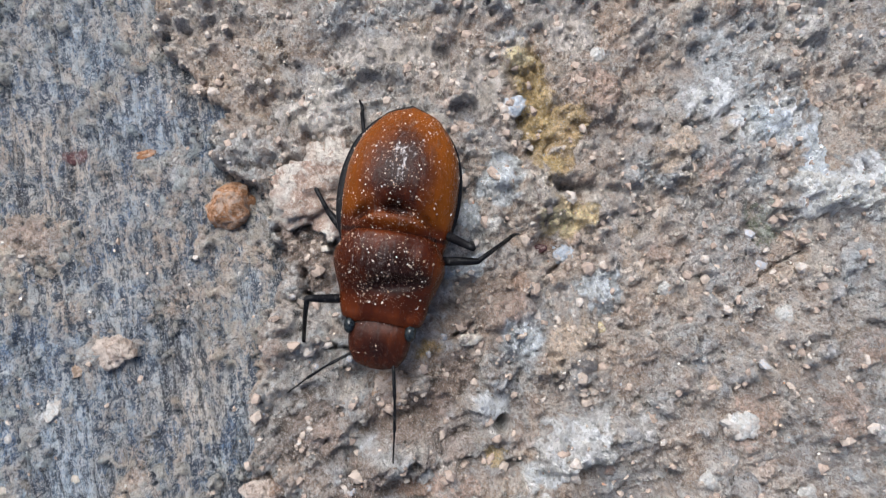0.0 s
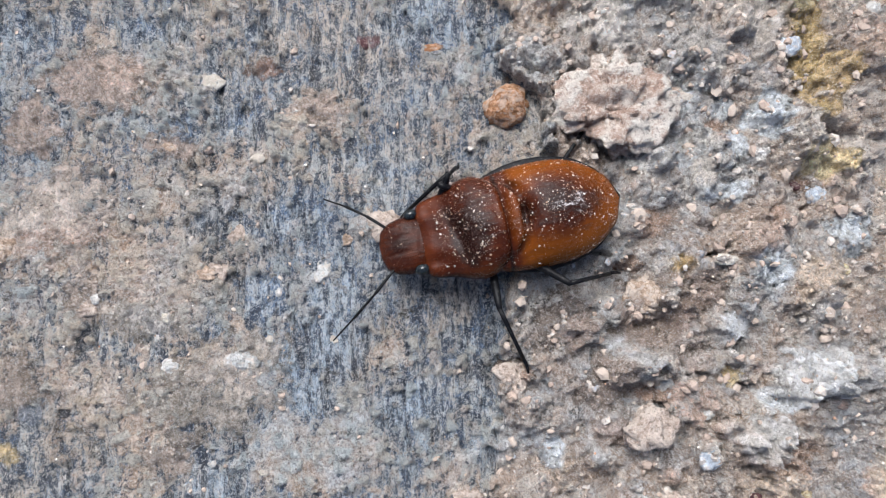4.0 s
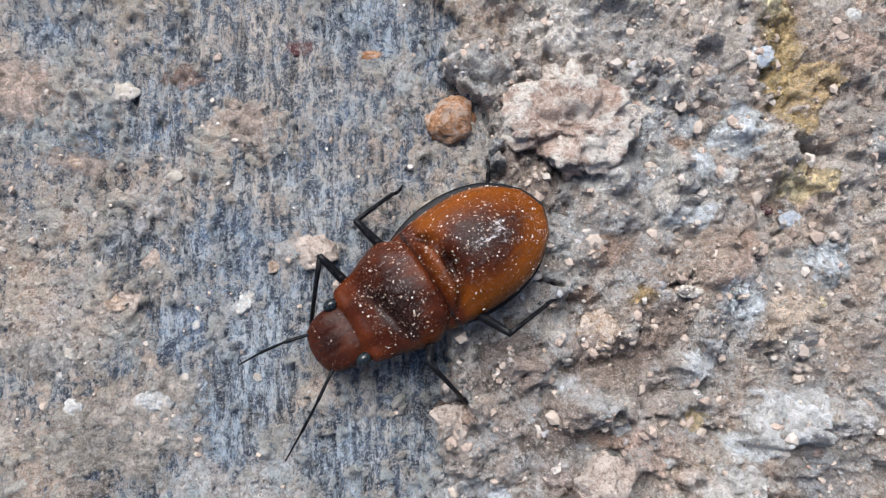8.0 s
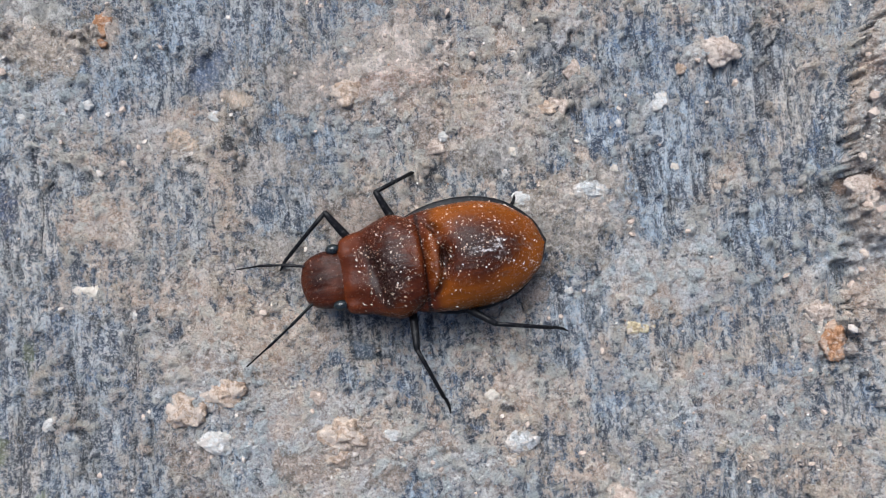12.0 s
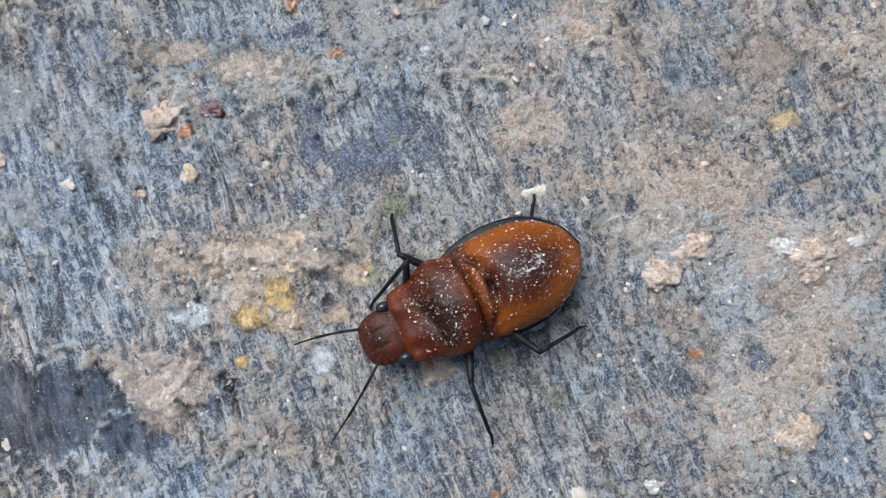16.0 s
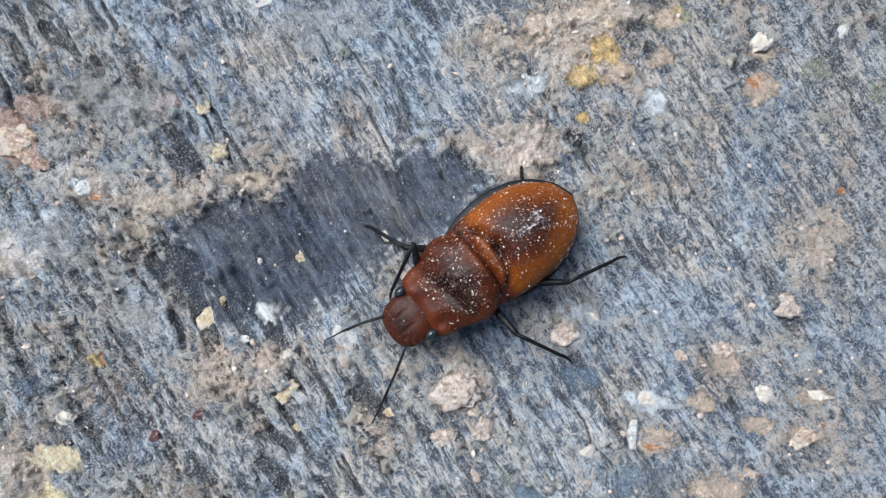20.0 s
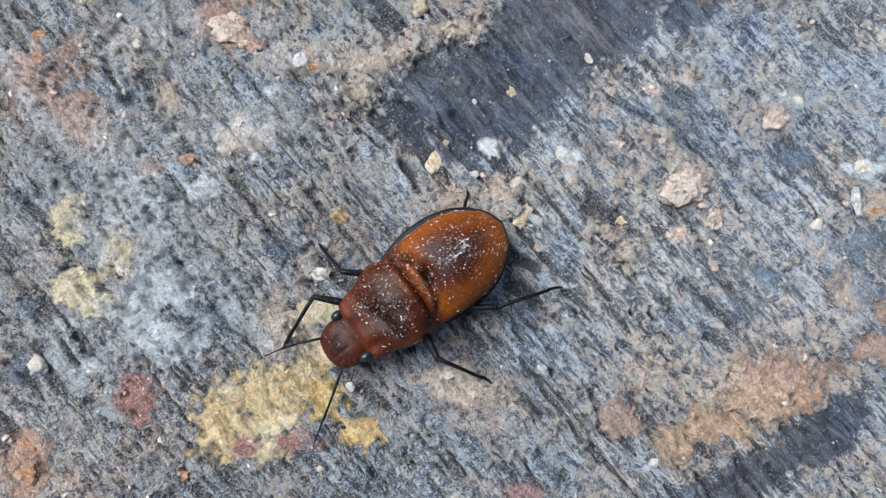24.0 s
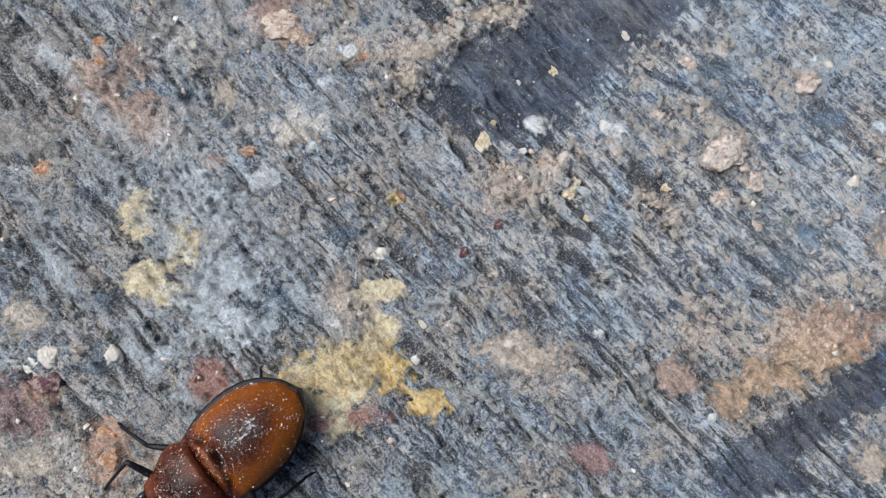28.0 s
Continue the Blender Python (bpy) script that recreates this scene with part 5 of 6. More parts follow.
scatter("orange_clod", [(-5, 13.3, 0.69, 0.49, -1), (-50.4, 6, 0.67, 0.75, -8), (-50.6, 4.7, 0.49, 0.37, -8), (-63.2, -20.5, 0.75, 0.6, -8), (-73.7, 0.3, 0.55, 0.55, -22), (-62, -30.5, 0.55, 0.39, -22), (-45.9, -26.4, 0.55, 0.39, -22), (-108.4, -2.2, 0.62, 0.37, -34), (-114.2, -12.5, 0.5, 0.42, -34), (-84, -38.6, 0.91, 0.37, -34), (-120.3, -1.4, 0.61, 0.35, -44), (-123, 14.2, 0.7, 0.48, -44), (-123.9, 12.8, 0.57, 0.35, -44), (-143.5, -10, 0.97, 0.53, -44), (-144.4, -11.7, 1.1, 0.83, -44), (35.4, -18.6, 1.26, 0.73, -6)])
scatter("stone_flake", [(-18.3, -7.9, 1.22, 0.63, -1), (-84.6, -37, 0.37, 1.41, -34)])
scatter("blue_pebble", [(4, 10.8, 0.38, 0.31, -1)])
scatter("yellow_clod", [(22.7, -2.9, 0.49, 0.35, -1), (-104.6, -24, 0.42, 0.37, -34), (-98.6, -26.7, 0.57, 0.44, -44), (18.6, -17.7, 0.42, 0.65, -6)])
scatter("black_chip", [(-116.4, -16.9, 0.29, 0.25, -34), (-110.8, 1.6, 0.35, 0.22, -44), (-119.2, -16.3, 0.35, 0.26, -44), (-124.5, -24.4, 0.44, 0.31, -44)])
scatter("cream_pebble", [(-102.6, -19.3, 0.44, 0.44, -44), (-92.1, -15.7, 0.44, 0.44, -44), (-82.5, -28.6, 0.61, 0.35, -44), (-88, -36.4, 0.7, 0.48, -44), (-120, -20.9, 0.57, 0.57, -44), (-16.8, -15.1, 0.34, 0.31, -6), (31.4, -16.2, 1.07, 0.5, -6), (28.8, -15.9, 0.88, 0.57, -6)])
scatter("white_pebble", [(24.9, -17.7, 0.34, 0.31, -6), (18.2, -19.2, 0.76, 0.31, -6)])
kicked = lay("white_pebble", -44.3, -22.7, 1.35, 0.85, 0)
tagged(kicked, "white stone chip that the passing bug shoves aside")


def strewn(name, count, small, large, seed, stops, label, dusty, mud_only=False):
    """Loose grains over the board, as one mesh."""
    rng = np.random.default_rng(seed)
    x, y = rng.uniform(-160, 54, count * 3), rng.uniform(-60, 30, count * 3)
    i, j = np.searchsorted(XS, x), np.searchsorted(YS, y)
    keep = rng.uniform(0, 1, count * 3) < np.clip(0.25 + dusty * DUST[i, j] + (0.9 * DARK[i, j] if large < 0.2 else 0), 0.12, 1) * (1 - (large > 0.2) * DARK[i, j])
    if mud_only:
        keep &= MUD[i, j] * ease(N2[i, j], 0.3, 0.6) > rng.uniform(0.1, 1, count * 3)
    x, y, i, j = (a[keep][:count] for a in (x, y, i, j))
    n = len(x)
    size = small + (large - small) * rng.uniform(0, 1, n) ** 2.5
    phi = (1 + 5**0.5) / 2
    ico = np.array([(-1, phi, 0), (1, phi, 0), (-1, -phi, 0), (1, -phi, 0), (0, -1, phi), (0, 1, phi), (0, -1, -phi), (0, 1, -phi), (phi, 0, -1), (phi, 0, 1), (-phi, 0, -1), (-phi, 0, 1)]) / 1.9
    tri = np.array([(0, 11, 5), (0, 5, 1), (0, 1, 7), (0, 7, 10), (0, 10, 11), (1, 5, 9), (5, 11, 4), (11, 10, 2), (10, 7, 6), (7, 1, 8), (3, 9, 4), (3, 4, 2), (3, 2, 6), (3, 6, 8), (3, 8, 9), (4, 9, 5), (2, 4, 11), (6, 2, 10), (8, 6, 7), (9, 8, 1)])
    shape = ico[None] * size[:, None, None] * rng.uniform(0.6, 1.2, (n, 1, 3)) * rng.uniform(0.75, 1.2, (n, 12, 1))
    a = rng.uniform(0, 6.28, n)
    c, s = np.cos(a)[:, None], np.sin(a)[:, None]
    vx, vy = shape[..., 0] * c - shape[..., 1] * s, shape[..., 0] * s + shape[..., 1] * c
    z = HEIGHT[np.minimum(i, len(XS) - 1), np.minimum(j, len(YS) - 1)]
    verts = np.stack([vx + x[:, None], vy + y[:, None], shape[..., 2] * 0.8 + (z - size * (0.25 if large > 0.2 else -0.1))[:, None]], -1).reshape(-1, 3) * MM
    faces = (tri[None] + 12 * np.arange(n)[:, None, None]).reshape(-1, 3)
    me = mesh_of(name, verts.tolist(), faces.tolist(), grain_material(name, stops), False)
    tagged(new(name, me), label, "grains", kind="stuff")


strewn("sand_grains", 9000, 0.035, 0.11, 3, [(0.0, (0.5, 0.42, 0.34)), (0.35, (0.66, 0.62, 0.57)), (0.55, (0.4, 0.3, 0.22)), (0.72, (0.55, 0.53, 0.5)), (0.86, (0.12, 0.11, 0.11)), (0.93, (0.42, 0.22, 0.13))],
       "fine pale sand grains strewn over the board", 0.7)
strewn("soil_crumbs", 2600, 0.08, 0.34, 4, [(0.0, (0.3, 0.24, 0.2)), (0.4, (0.33, 0.3, 0.27)), (0.7, (0.24, 0.185, 0.15)), (0.94, (0.42, 0.39, 0.36))],
       "small beige soil crumbs strewn over the board", 0.9)
strewn("mud_crumbs", 9000, 0.08, 0.5, 5, [(0.0, (0.26, 0.2, 0.165)), (0.3, (0.31, 0.26, 0.22)), (0.6, (0.2, 0.15, 0.12)), (0.8, (0.36, 0.33, 0.3)), (0.95, (0.26, 0.275, 0.3))],
       "rough beige crumbs packed in the dried mud", 0.9, True)


# ---------------------------------------------------------------- the bug; its space: x ahead, y to its left, origin under the seam behind the pronotum
def curve(stops, x):
    """Smooth value at x between (x, value) stops."""
    stops = sorted(stops)
    xs, vs = np.array([s[0] for s in stops], float), np.array([s[1] for s in stops], float)
    slope = np.gradient(vs, xs)
    k = int(np.clip(np.searchsorted(xs, x) - 1, 0, len(xs) - 2))
    h = xs[k + 1] - xs[k]
    u = min(max((x - xs[k]) / h, 0), 1)
    return float((2 * u**3 - 3 * u * u + 1) * vs[k] + (u**3 - 2 * u * u + u) * h * slope[k] + (3 * u * u - 2 * u**3) * vs[k + 1] + (u**3 - u * u) * h * slope[k + 1])


def plate(wide, top, edge, front, rear, steps=44, around=36, keel=0.35, bow=None, dent=None, square=0.85):
    """A domed plate of shell along x: half width, crest and rim heights as stops; bow shifts each ring's sides along x."""
    bm = bmesh.new()
    rings = []
    for k in range(steps + 1):
        u = 0.5 - 0.5 * math.cos(math.pi * k / steps)
        x = front + (rear - front) * u
        w, zt, ze = max(curve(wide, x), 0.02), curve(top, x), curve(edge, x)
        ring = []
        for s in range(around + 1):
            a = math.pi * s / around
            y = w * math.cos(a)
            z = ze + (zt - ze) * max(math.sin(a), 0) ** square
            px = x + (bow(x, y) if bow else 0)
            if dent:
                z += dent(x, y)
            ring.append(bm.verts.new(Vector((px, y, z)) * MM))
        for s in range(1, around):
            a = math.pi + math.pi * s / around
            y = 0.96 * w * math.cos(a)
            ring.append(bm.verts.new(Vector((x + (bow(x, y) if bow else 0), y, ze + keel * math.sin(a))) * MM))
        rings.append(ring)
    n = len(rings[0])
    for a, b in zip(rings, rings[1:]):
        for s in range(n):
            bm.faces.new((a[s], a[(s + 1) % n], b[(s + 1) % n], b[s]))
    bm.faces.new(rings[0][::-1])
    bm.faces.new(rings[-1])
    bmesh.ops.recalc_face_normals(bm, faces=bm.faces)
    return bm


def shade(ob, mark_shade, dust_sheen, rim):
    """Per-point colouring of a shell plate: dark markings with crease shade, dust with highlight, amber parts."""
    me = ob.data
    co = np.empty(len(me.vertices) * 3)
    me.vertices.foreach_get("co", co)
    co = co.reshape(-1, 3) / MM
    for name, f in (("mark_shade", mark_shade), ("dust_sheen", dust_sheen), ("rim", rim)):
        me.attributes.new(name, "FLOAT", "POINT").data.foreach_set("value", np.clip(f(co[:, 0], co[:, 1]), 0, 1.2))


def spot(x, y, cx, cy, rx, ry):
    return np.exp(-((x - cx) / rx) ** 2 - ((y - cy) / ry) ** 2)


bug = new("shield_bug")
bug.scale = (1.04, 1.04, 1.04)
tagged(bug, "rust-brown shield bug with black legs, dusted with sand", "bug")

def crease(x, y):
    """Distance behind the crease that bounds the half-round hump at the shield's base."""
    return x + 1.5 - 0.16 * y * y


def scut_dent(x, y):
    side = math.exp(-(y / 2.25) ** 8)
    deep = 0.72 + 0.4 * math.cos(3.0 * (y - 0.1))
    c = crease(x, y)
    fall = math.exp(-(c / 0.2) ** 2) if c > 0 else math.exp(-(c / 0.42) ** 2)
    hump = 0.22 * math.exp(-((x + 0.85) / 0.35) ** 2)
    return (-0.72 * deep * fall + hump) * side - 0.16 * math.exp(-((abs(y) - 2.55) / 0.3) ** 2) * math.exp(-((x + 0.6) / 1.3) ** 2)


def pro_bow(x, y):
    return (0.015 + 0.05 * float(ease(x, 1.0, 3.6))) * y * y - 0.06


def pro_dent(x, y):
    band = x - 2.7 + 0.2 * y
    fold = -0.42 * math.exp(-(band / 0.36) ** 2) * math.exp(-((y - 0.7) / 1.55) ** 4)
    corner = -0.16 * math.exp(-((abs(y) - 1.5) / 0.3) ** 2) * math.exp(-((x - 4.0) / 0.5) ** 2)
    return fold + corner + 0.06 * math.sin(3.1 * y + 1.3 * x) * math.exp(-(y / 2) ** 4)


SCUT_W = [(0.9, 2.75), (0.2, 3.0), (-1.2, 3.18), (-2.8, 3.25), (-4.2, 3.15), (-5.6, 2.7), (-6.7, 1.95), (-7.4, 1.15), (-7.75, 0.1)]
SCUT_T = [(0.9, 3.75), (0.2, 3.85), (-0.5, 4.08), (-1.5, 4.55), (-2.8, 4.95), (-4.4, 4.7), (-6.0, 3.85), (-7.1, 2.95), (-7.75, 2.2)]
SCUT_E = [(0.9, 2.3), (-3, 2.1), (-7.75, 1.9)]
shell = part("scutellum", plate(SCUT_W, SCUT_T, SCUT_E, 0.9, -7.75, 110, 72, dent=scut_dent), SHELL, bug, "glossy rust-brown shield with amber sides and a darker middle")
# dark middle of the shield; shade of seam gap and crease is painted in
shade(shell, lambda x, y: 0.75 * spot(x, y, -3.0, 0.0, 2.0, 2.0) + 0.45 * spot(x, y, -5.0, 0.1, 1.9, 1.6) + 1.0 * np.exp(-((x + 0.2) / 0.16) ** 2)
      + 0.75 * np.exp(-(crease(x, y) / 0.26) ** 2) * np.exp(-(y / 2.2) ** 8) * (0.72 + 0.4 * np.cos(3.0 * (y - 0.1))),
      # the rear spot paints the sky's reflection among the dust
      lambda x, y: 0.36 * spot(x, y, -5.0, 0.2, 1.1, 0.8) + 0.26 * spot(x, y, -3.8, 0.0, 0.9, 0.7) + 0.27 * spot(x, y, -3.4, 0.0, 2.4, 1.7) + 0.12 * spot(x, y, -0.5, 0, 0.8, 1.8),
      lambda x, y: np.clip(np.hypot(y / 3.1, (x + 2.8) / 5.2) * 1.75 - 0.5, 0, 1) * ease(-x, 0.2, 1.6) * (0.9 + 0.1 * np.sign(y)) + 0.5 * spot(x, y, -0.8, 0.2, 0.5, 1.5))
PRO_W = [(4.75, 1.75), (4.45, 2.18), (3.9, 2.42), (2.9, 2.62), (2.0, 2.98), (1.35, 3.16), (0.85, 3.06), (0.35, 2.78), (-0.1, 2.42), (-0.2, 2.3)]
PRO_T = [(4.75, 2.72), (4.4, 2.95), (3.8, 3.18), (3.1, 3.48), (2.5, 4.0), (1.8, 4.52), (1.0, 4.76), (0.35, 4.72), (-0.1, 4.58), (-0.2, 4.45)]
PRO_E = [(4.75, 2.0), (2, 2.2), (-0.2, 2.5)]
pronotum = part("pronotum", plate(PRO_W, PRO_T, PRO_E, 4.75, -0.2, 84, 64, bow=pro_bow, dent=pro_dent, square=0.7), SHELL, bug, "rust-brown pronotum with a dusty hump and a cross dent darkened by painted shade")
# dark hump, with the shade of the cross dent painted along it
shade(pronotum, lambda x, y: 1.15 * np.exp(-((x - 2.62 + 0.2 * y) / 0.42) ** 2) * np.exp(-(((y - 0.75) / 1.5) ** 4)) + 0.95 * spot(x, y, 2.0, 1.1, 0.7, 0.9) + 0.75 * spot(x, y, 1.6, 0.1, 1.0, 1.8) + 0.35 * spot(x, y, 3.0, -1.2, 0.35, 0.4) + 0.28,
      lambda x, y: 0.36 * spot(x, y, 1.4, -0.4, 1.0, 1.7) + 0.05 * spot(x, y, 2.5, 0, 1.5, 2),
      lambda x, y: 0.3 * ease(np.abs(y), 1.8, 3.0) + 0.3 * spot(x, y, 0.05, 0, 0.3, 2.5))
HEAD_W = [(7.4, 0.5), (7.25, 1.02), (6.85, 1.46), (6.2, 1.72), (5.5, 1.78), (5.0, 1.68), (4.2, 1.6)]
HEAD_T = [(7.4, 1.7), (7.15, 1.98), (6.6, 2.36), (5.8, 2.68), (5.2, 2.72), (4.8, 2.62), (4.2, 2.6)]
HEAD_E = [(7.4, 1.45), (5.4, 1.65), (4.2, 1.8)]
head = part("head", plate(HEAD_W, HEAD_T, HEAD_E, 7.4, 4.2, 44, 44, square=0.66,
            dent=lambda x, y: -0.1 * math.exp(-((abs(y) - 0.5) / 0.12) ** 2) * math.exp(-((x - 6.3) / 0.8) ** 2)), SHELL, bug, "broad brown head with a rounded snout")
shade(head, lambda x, y: 0.58 + 0.3 * spot(x, y, 6.3, 0.0, 0.7, 0.6), lambda x, y: 0.08 + 0 * x, lambda x, y: 0.1 + 0 * x)
for side in (1, -1):
    bm = bmesh.new()
    bmesh.ops.create_icosphere(bm, subdivisions=3, radius=0.46 * MM)
    bmesh.ops.scale(bm, vec=(1.05, 0.75, 0.95), verts=bm.verts)
    bmesh.ops.translate(bm, vec=Vector((5.1, side * 1.72, 2.25)) * MM, verts=bm.verts)
    part("eye", bm, EYE, head, "glossy dark eye, tinted bluish for the reflected sky")
ABD_W = [(1.0, 2.7), (-0.5, 3.3), (-2.8, 3.6), (-4.4, 3.4), (-5.9, 2.8), (-7.0, 1.85), (-7.6, 1.0), (-7.9, 0.1)]
part("abdomen", plate(ABD_W, [(1.0, 2.35), (-4, 2.3), (-8.05, 2.0)], [(1.0, 2.0), (-4, 1.85), (-8.05, 1.75)], 1.0, -7.9, 40, 24, keel=1.0), BLACK, bug, "black rim and underside of the abdomen").location.y = -0.14 * MM
part("thorax", plate([(4.9, 1.3), (3, 1.9), (0.5, 2.3), (-0.6, 2.2)], [(4.9, 2.2), (-0.6, 2.5)], [(4.9, 1.9), (-0.6, 2.0)], 4.9, -0.6, 20, 20, keel=1.0), BLACK, bug, "black underside of the thorax")


def dust_on(parent, wide, top, edge, low, high, count, seed, square=0.85, bow=None, dent=None, middle=0.1):
    """Pale grains stuck to a plate in clusters, most of them along its back."""
    rng = random.Random(seed)
    verts, faces = [], []
    octa = [(1, 0, 0), (-1, 0, 0), (0, 1, 0), (0, -1, 0), (0, 0, 1), (0, 0, -1)]
    tris = [(0, 2, 4), (2, 1, 4), (1, 3, 4), (3, 0, 4), (2, 0, 5), (1, 2, 5), (3, 1, 5), (0, 3, 5)]
    while count > 0:
        x = rng.uniform(low, high)
        a = min(max(rng.gauss(math.pi / 2 + middle, 0.6), 0.15), math.pi - 0.15)
        w, zt, ze = curve(wide, x), curve(top, x), curve(edge, x)
        y, z = w * math.cos(a), ze + (zt - ze) * math.sin(a) ** square
        if noise.fractal(Vector((x * 1.3, y * 1.3, seed * 7.0)), 0.7, 2.0, 4) < rng.uniform(-0.5, 0.9):
            continue
        count -= 1
        p = (x + (bow(x, y) if bow else 0), y, z + (dent(x, y) if dent else 0))
        r = 0.007 + 0.062 * rng.random() ** 8
        long, turn = rng.uniform(0.8, 1.9), rng.uniform(0, 3.14)
        base = len(verts)
        for ox, oy, oz in octa:
            k = r * rng.uniform(0.5, 1.3)
            u, q = ox * k * long, oy * k
            verts.append(((p[0] + u * math.cos(turn) - q * math.sin(turn)) * MM, (p[1] + u * math.sin(turn) + q * math.cos(turn)) * MM, (p[2] + oz * k * 0.7) * MM))
        faces += [tuple(base + i for i in t) for t in tris]
    ob = new("dust", mesh_of("dust", verts, faces, SAND, False))
    ob.parent = parent
    tagged(ob, "pale sand grains stuck to the shell", kind="stuff")


SAND = grain_material("shell_dust", [(0.0, (0.36, 0.26, 0.2)), (0.35, (0.5, 0.44, 0.4)), (0.55, (0.22, 0.13, 0.08)), (0.9, (0.66, 0.64, 0.62))])
dust_on(shell, SCUT_W, SCUT_T, SCUT_E, -7.2, 0.1, 2300, 1, dent=scut_dent)
dust_on(pronotum, PRO_W, PRO_T, PRO_E, 0.0, 3.8, 1400, 2, square=0.7, bow=pro_bow, dent=pro_dent)
dust_on(head, HEAD_W, HEAD_T, HEAD_E, 4.6, 6.8, 60, 3, square=0.62)

# legs: hip place, lengths of the thigh and of shin with foot, and which way the knee points (ahead, outward, up)
LEGS = {
    ("front", -1): ((3.6, 1.5), 3.2, 5.3, (0.15, 0.8, 0.5)), ("front", 1): ((3.6, 1.2), 1.3, 1.6, (0.0, 0.2, 0.4)),
    ("middle", -1): ((0.8, 2.0), 3.2, 4.4, (0.65, 0.3, 0.6)), ("middle", 1): ((0.9, 2.0), 3.3, 5.1, (0.3, 0.1, 0.8)),
    ("hind", -1): ((-1.3, 2.1), 3.6, 4.4, (-0.9, -0.15, 0.05)), ("hind", 1): ((-1.0, 2.1), 3.8, 5.2, (0.2, 0.4, 0.7)),
}
HIP_Z = 1.45


def leg(which, side):
    """A thigh that turns at the hip, with shin and foot that turn at the knee; each is built along its own x."""
    _, thigh, shin, _ = LEGS[which, side]
    femur = part(which + "_leg", tube([Vector((u * thigh, 0, up)) * MM for u, up in ((-0.1, 0), (0.15, 0.04), (0.5, 0.08), (0.88, 0.03), (1.02, 0))], [r * MM for r in (0.19, 0.26, 0.27, 0.21, 0.17)], 12), BLACK, bug, "thick black %s leg" % which)
    ankle = 0.74 * shin
    knee = [part("tibia", tube([Vector((x, 0, up)) * MM for x, up in ((-0.05, 0), (0.3 * ankle, 0.1), (0.7 * ankle, 0.14), (ankle, 0.12))], [r * MM for r in (0.15, 0.14, 0.125, 0.135)], 10), BLACK, femur),
            part("tarsus", tube([Vector((x, y, up)) * MM for x, y, up in ((ankle, 0, 0.1), (ankle + 0.3 * (shin - ankle), 0.05 * side, 0.0), (ankle + 0.7 * (shin - ankle), 0.0, -0.02), (shin, -0.12 * side, 0.0))], [r * MM for r in (0.1, 0.115, 0.1, 0.05)], 8), BLACK, femur)]
    return femur, knee


def antenna(side):
    long = 1.0 if side == 1 else 0.82
    pts = [(0, 0, 0), (1.1, 0.05, 0.2), (2.5, 0.08, 0.2), (2.7, 0.08, 0.18), (4.4, 0.0, -0.15), (4.6, -0.02, -0.2), (6.4, -0.2, -0.9)]
    return part("antenna", tube([Vector((x * long, y * side, z)) * MM for x, y, z in pts], [r * MM for r in (0.11, 0.09, 0.105, 0.07, 0.095, 0.06, 0.045)], 8), BLACK, bug, "thin black jointed antenna")


WALKERS = {key: leg(*key) for key in LEGS}
FEELERS = {s: antenna(s) for s in (1, -1)}

# seconds, x, y (mm), heading (degrees)
BUG = [
    (0.0, 10.48, 4.70, -108.1),
    (0.5, 9.53, 3.91, -125.3),
    (1.0, 9.11, 3.60, -123.4),
    (1.5, 7.91, 2.66, -141.5),
    (2.0, 4.36, -0.33, -145.1),
    (2.5, 3.43, 0.16, -147.4),
    (3.0, 2.29, 0.46, -157.2),
    (3.5, -0.44, 0.47, -168.1),
    (4.0, -1.11, 0.40, -168.7),
    (4.5, -1.07, 0.35, -168.7),
    (6.5, -0.99, 0.54, -166.2),
    (7.0, -0.88, 0.49, -166.8),
    (7.5, -1.15, 0.12, -154.7),
    (8.0, -1.65, -1.24, -148.4),
    (8.5, -3.86, -2.75, -138.9),
    (9.0, -7.90, -6.64, -139.4),
    (9.5, -11.35, -8.09, -146.5),
    (10.0, -16.17, -9.96, -162.7),
    (10.5, -18.72, -10.41, -167.1),
    (11.0, -22.82, -10.93, -172.8),
    (11.5, -25.40, -11.42, -173.6),
    (12.0, -29.99, -12.15, -174.6),
    (12.5, -31.49, -12.30, -175.5),
    (14.5, -46.30, -14.93, -162.3),
    (15.0, -52.02, -15.67, -169.7),
    (15.5, -55.23, -15.95, -174.8),
    (16.0, -59.43, -17.40, -175.1),
    (16.5, -65.79, -17.89, -176.3),
    (17.0, -68.98, -17.43, -180.9),
    (17.5, -72.34, -18.33, -173.8),
    (18.0, -74.03, -18.36, -176.3),
    (18.5, -79.67, -19.39, -169.8),
    (19.0, -82.42, -19.69, -178.1),
    (19.5, -85.24, -20.47, -173.5),
    (20.0, -87.74, -21.34, -175.0),
    (20.5, -90.23, -22.40, -176.3),
    (21.0, -94.28, -22.08, -180.5),
    (21.5, -96.62, -21.07, -190.5),
    (22.0, -100.93, -21.21, -185.0),
    (22.5, -103.38, -21.42, -186.6),
    (24.5, -116.50, -20.29, -183.9),
    (25.0, -118.42, -20.10, -184.6),
    (25.5, -122.60, -19.56, -186.5),
    (26.0, -124.16, -19.38, -186.7),
    (26.5, -128.83, -19.90, -182.9),
    (27.0, -131.14, -18.52, -182.5),
    (27.5, -135.98, -17.75, -185.3),
    (28.0, -137.98, -18.00, -182.3),
]
# where each foot stands, in the bug's space: seconds, ahead, outward (mm)
STANDS = {}
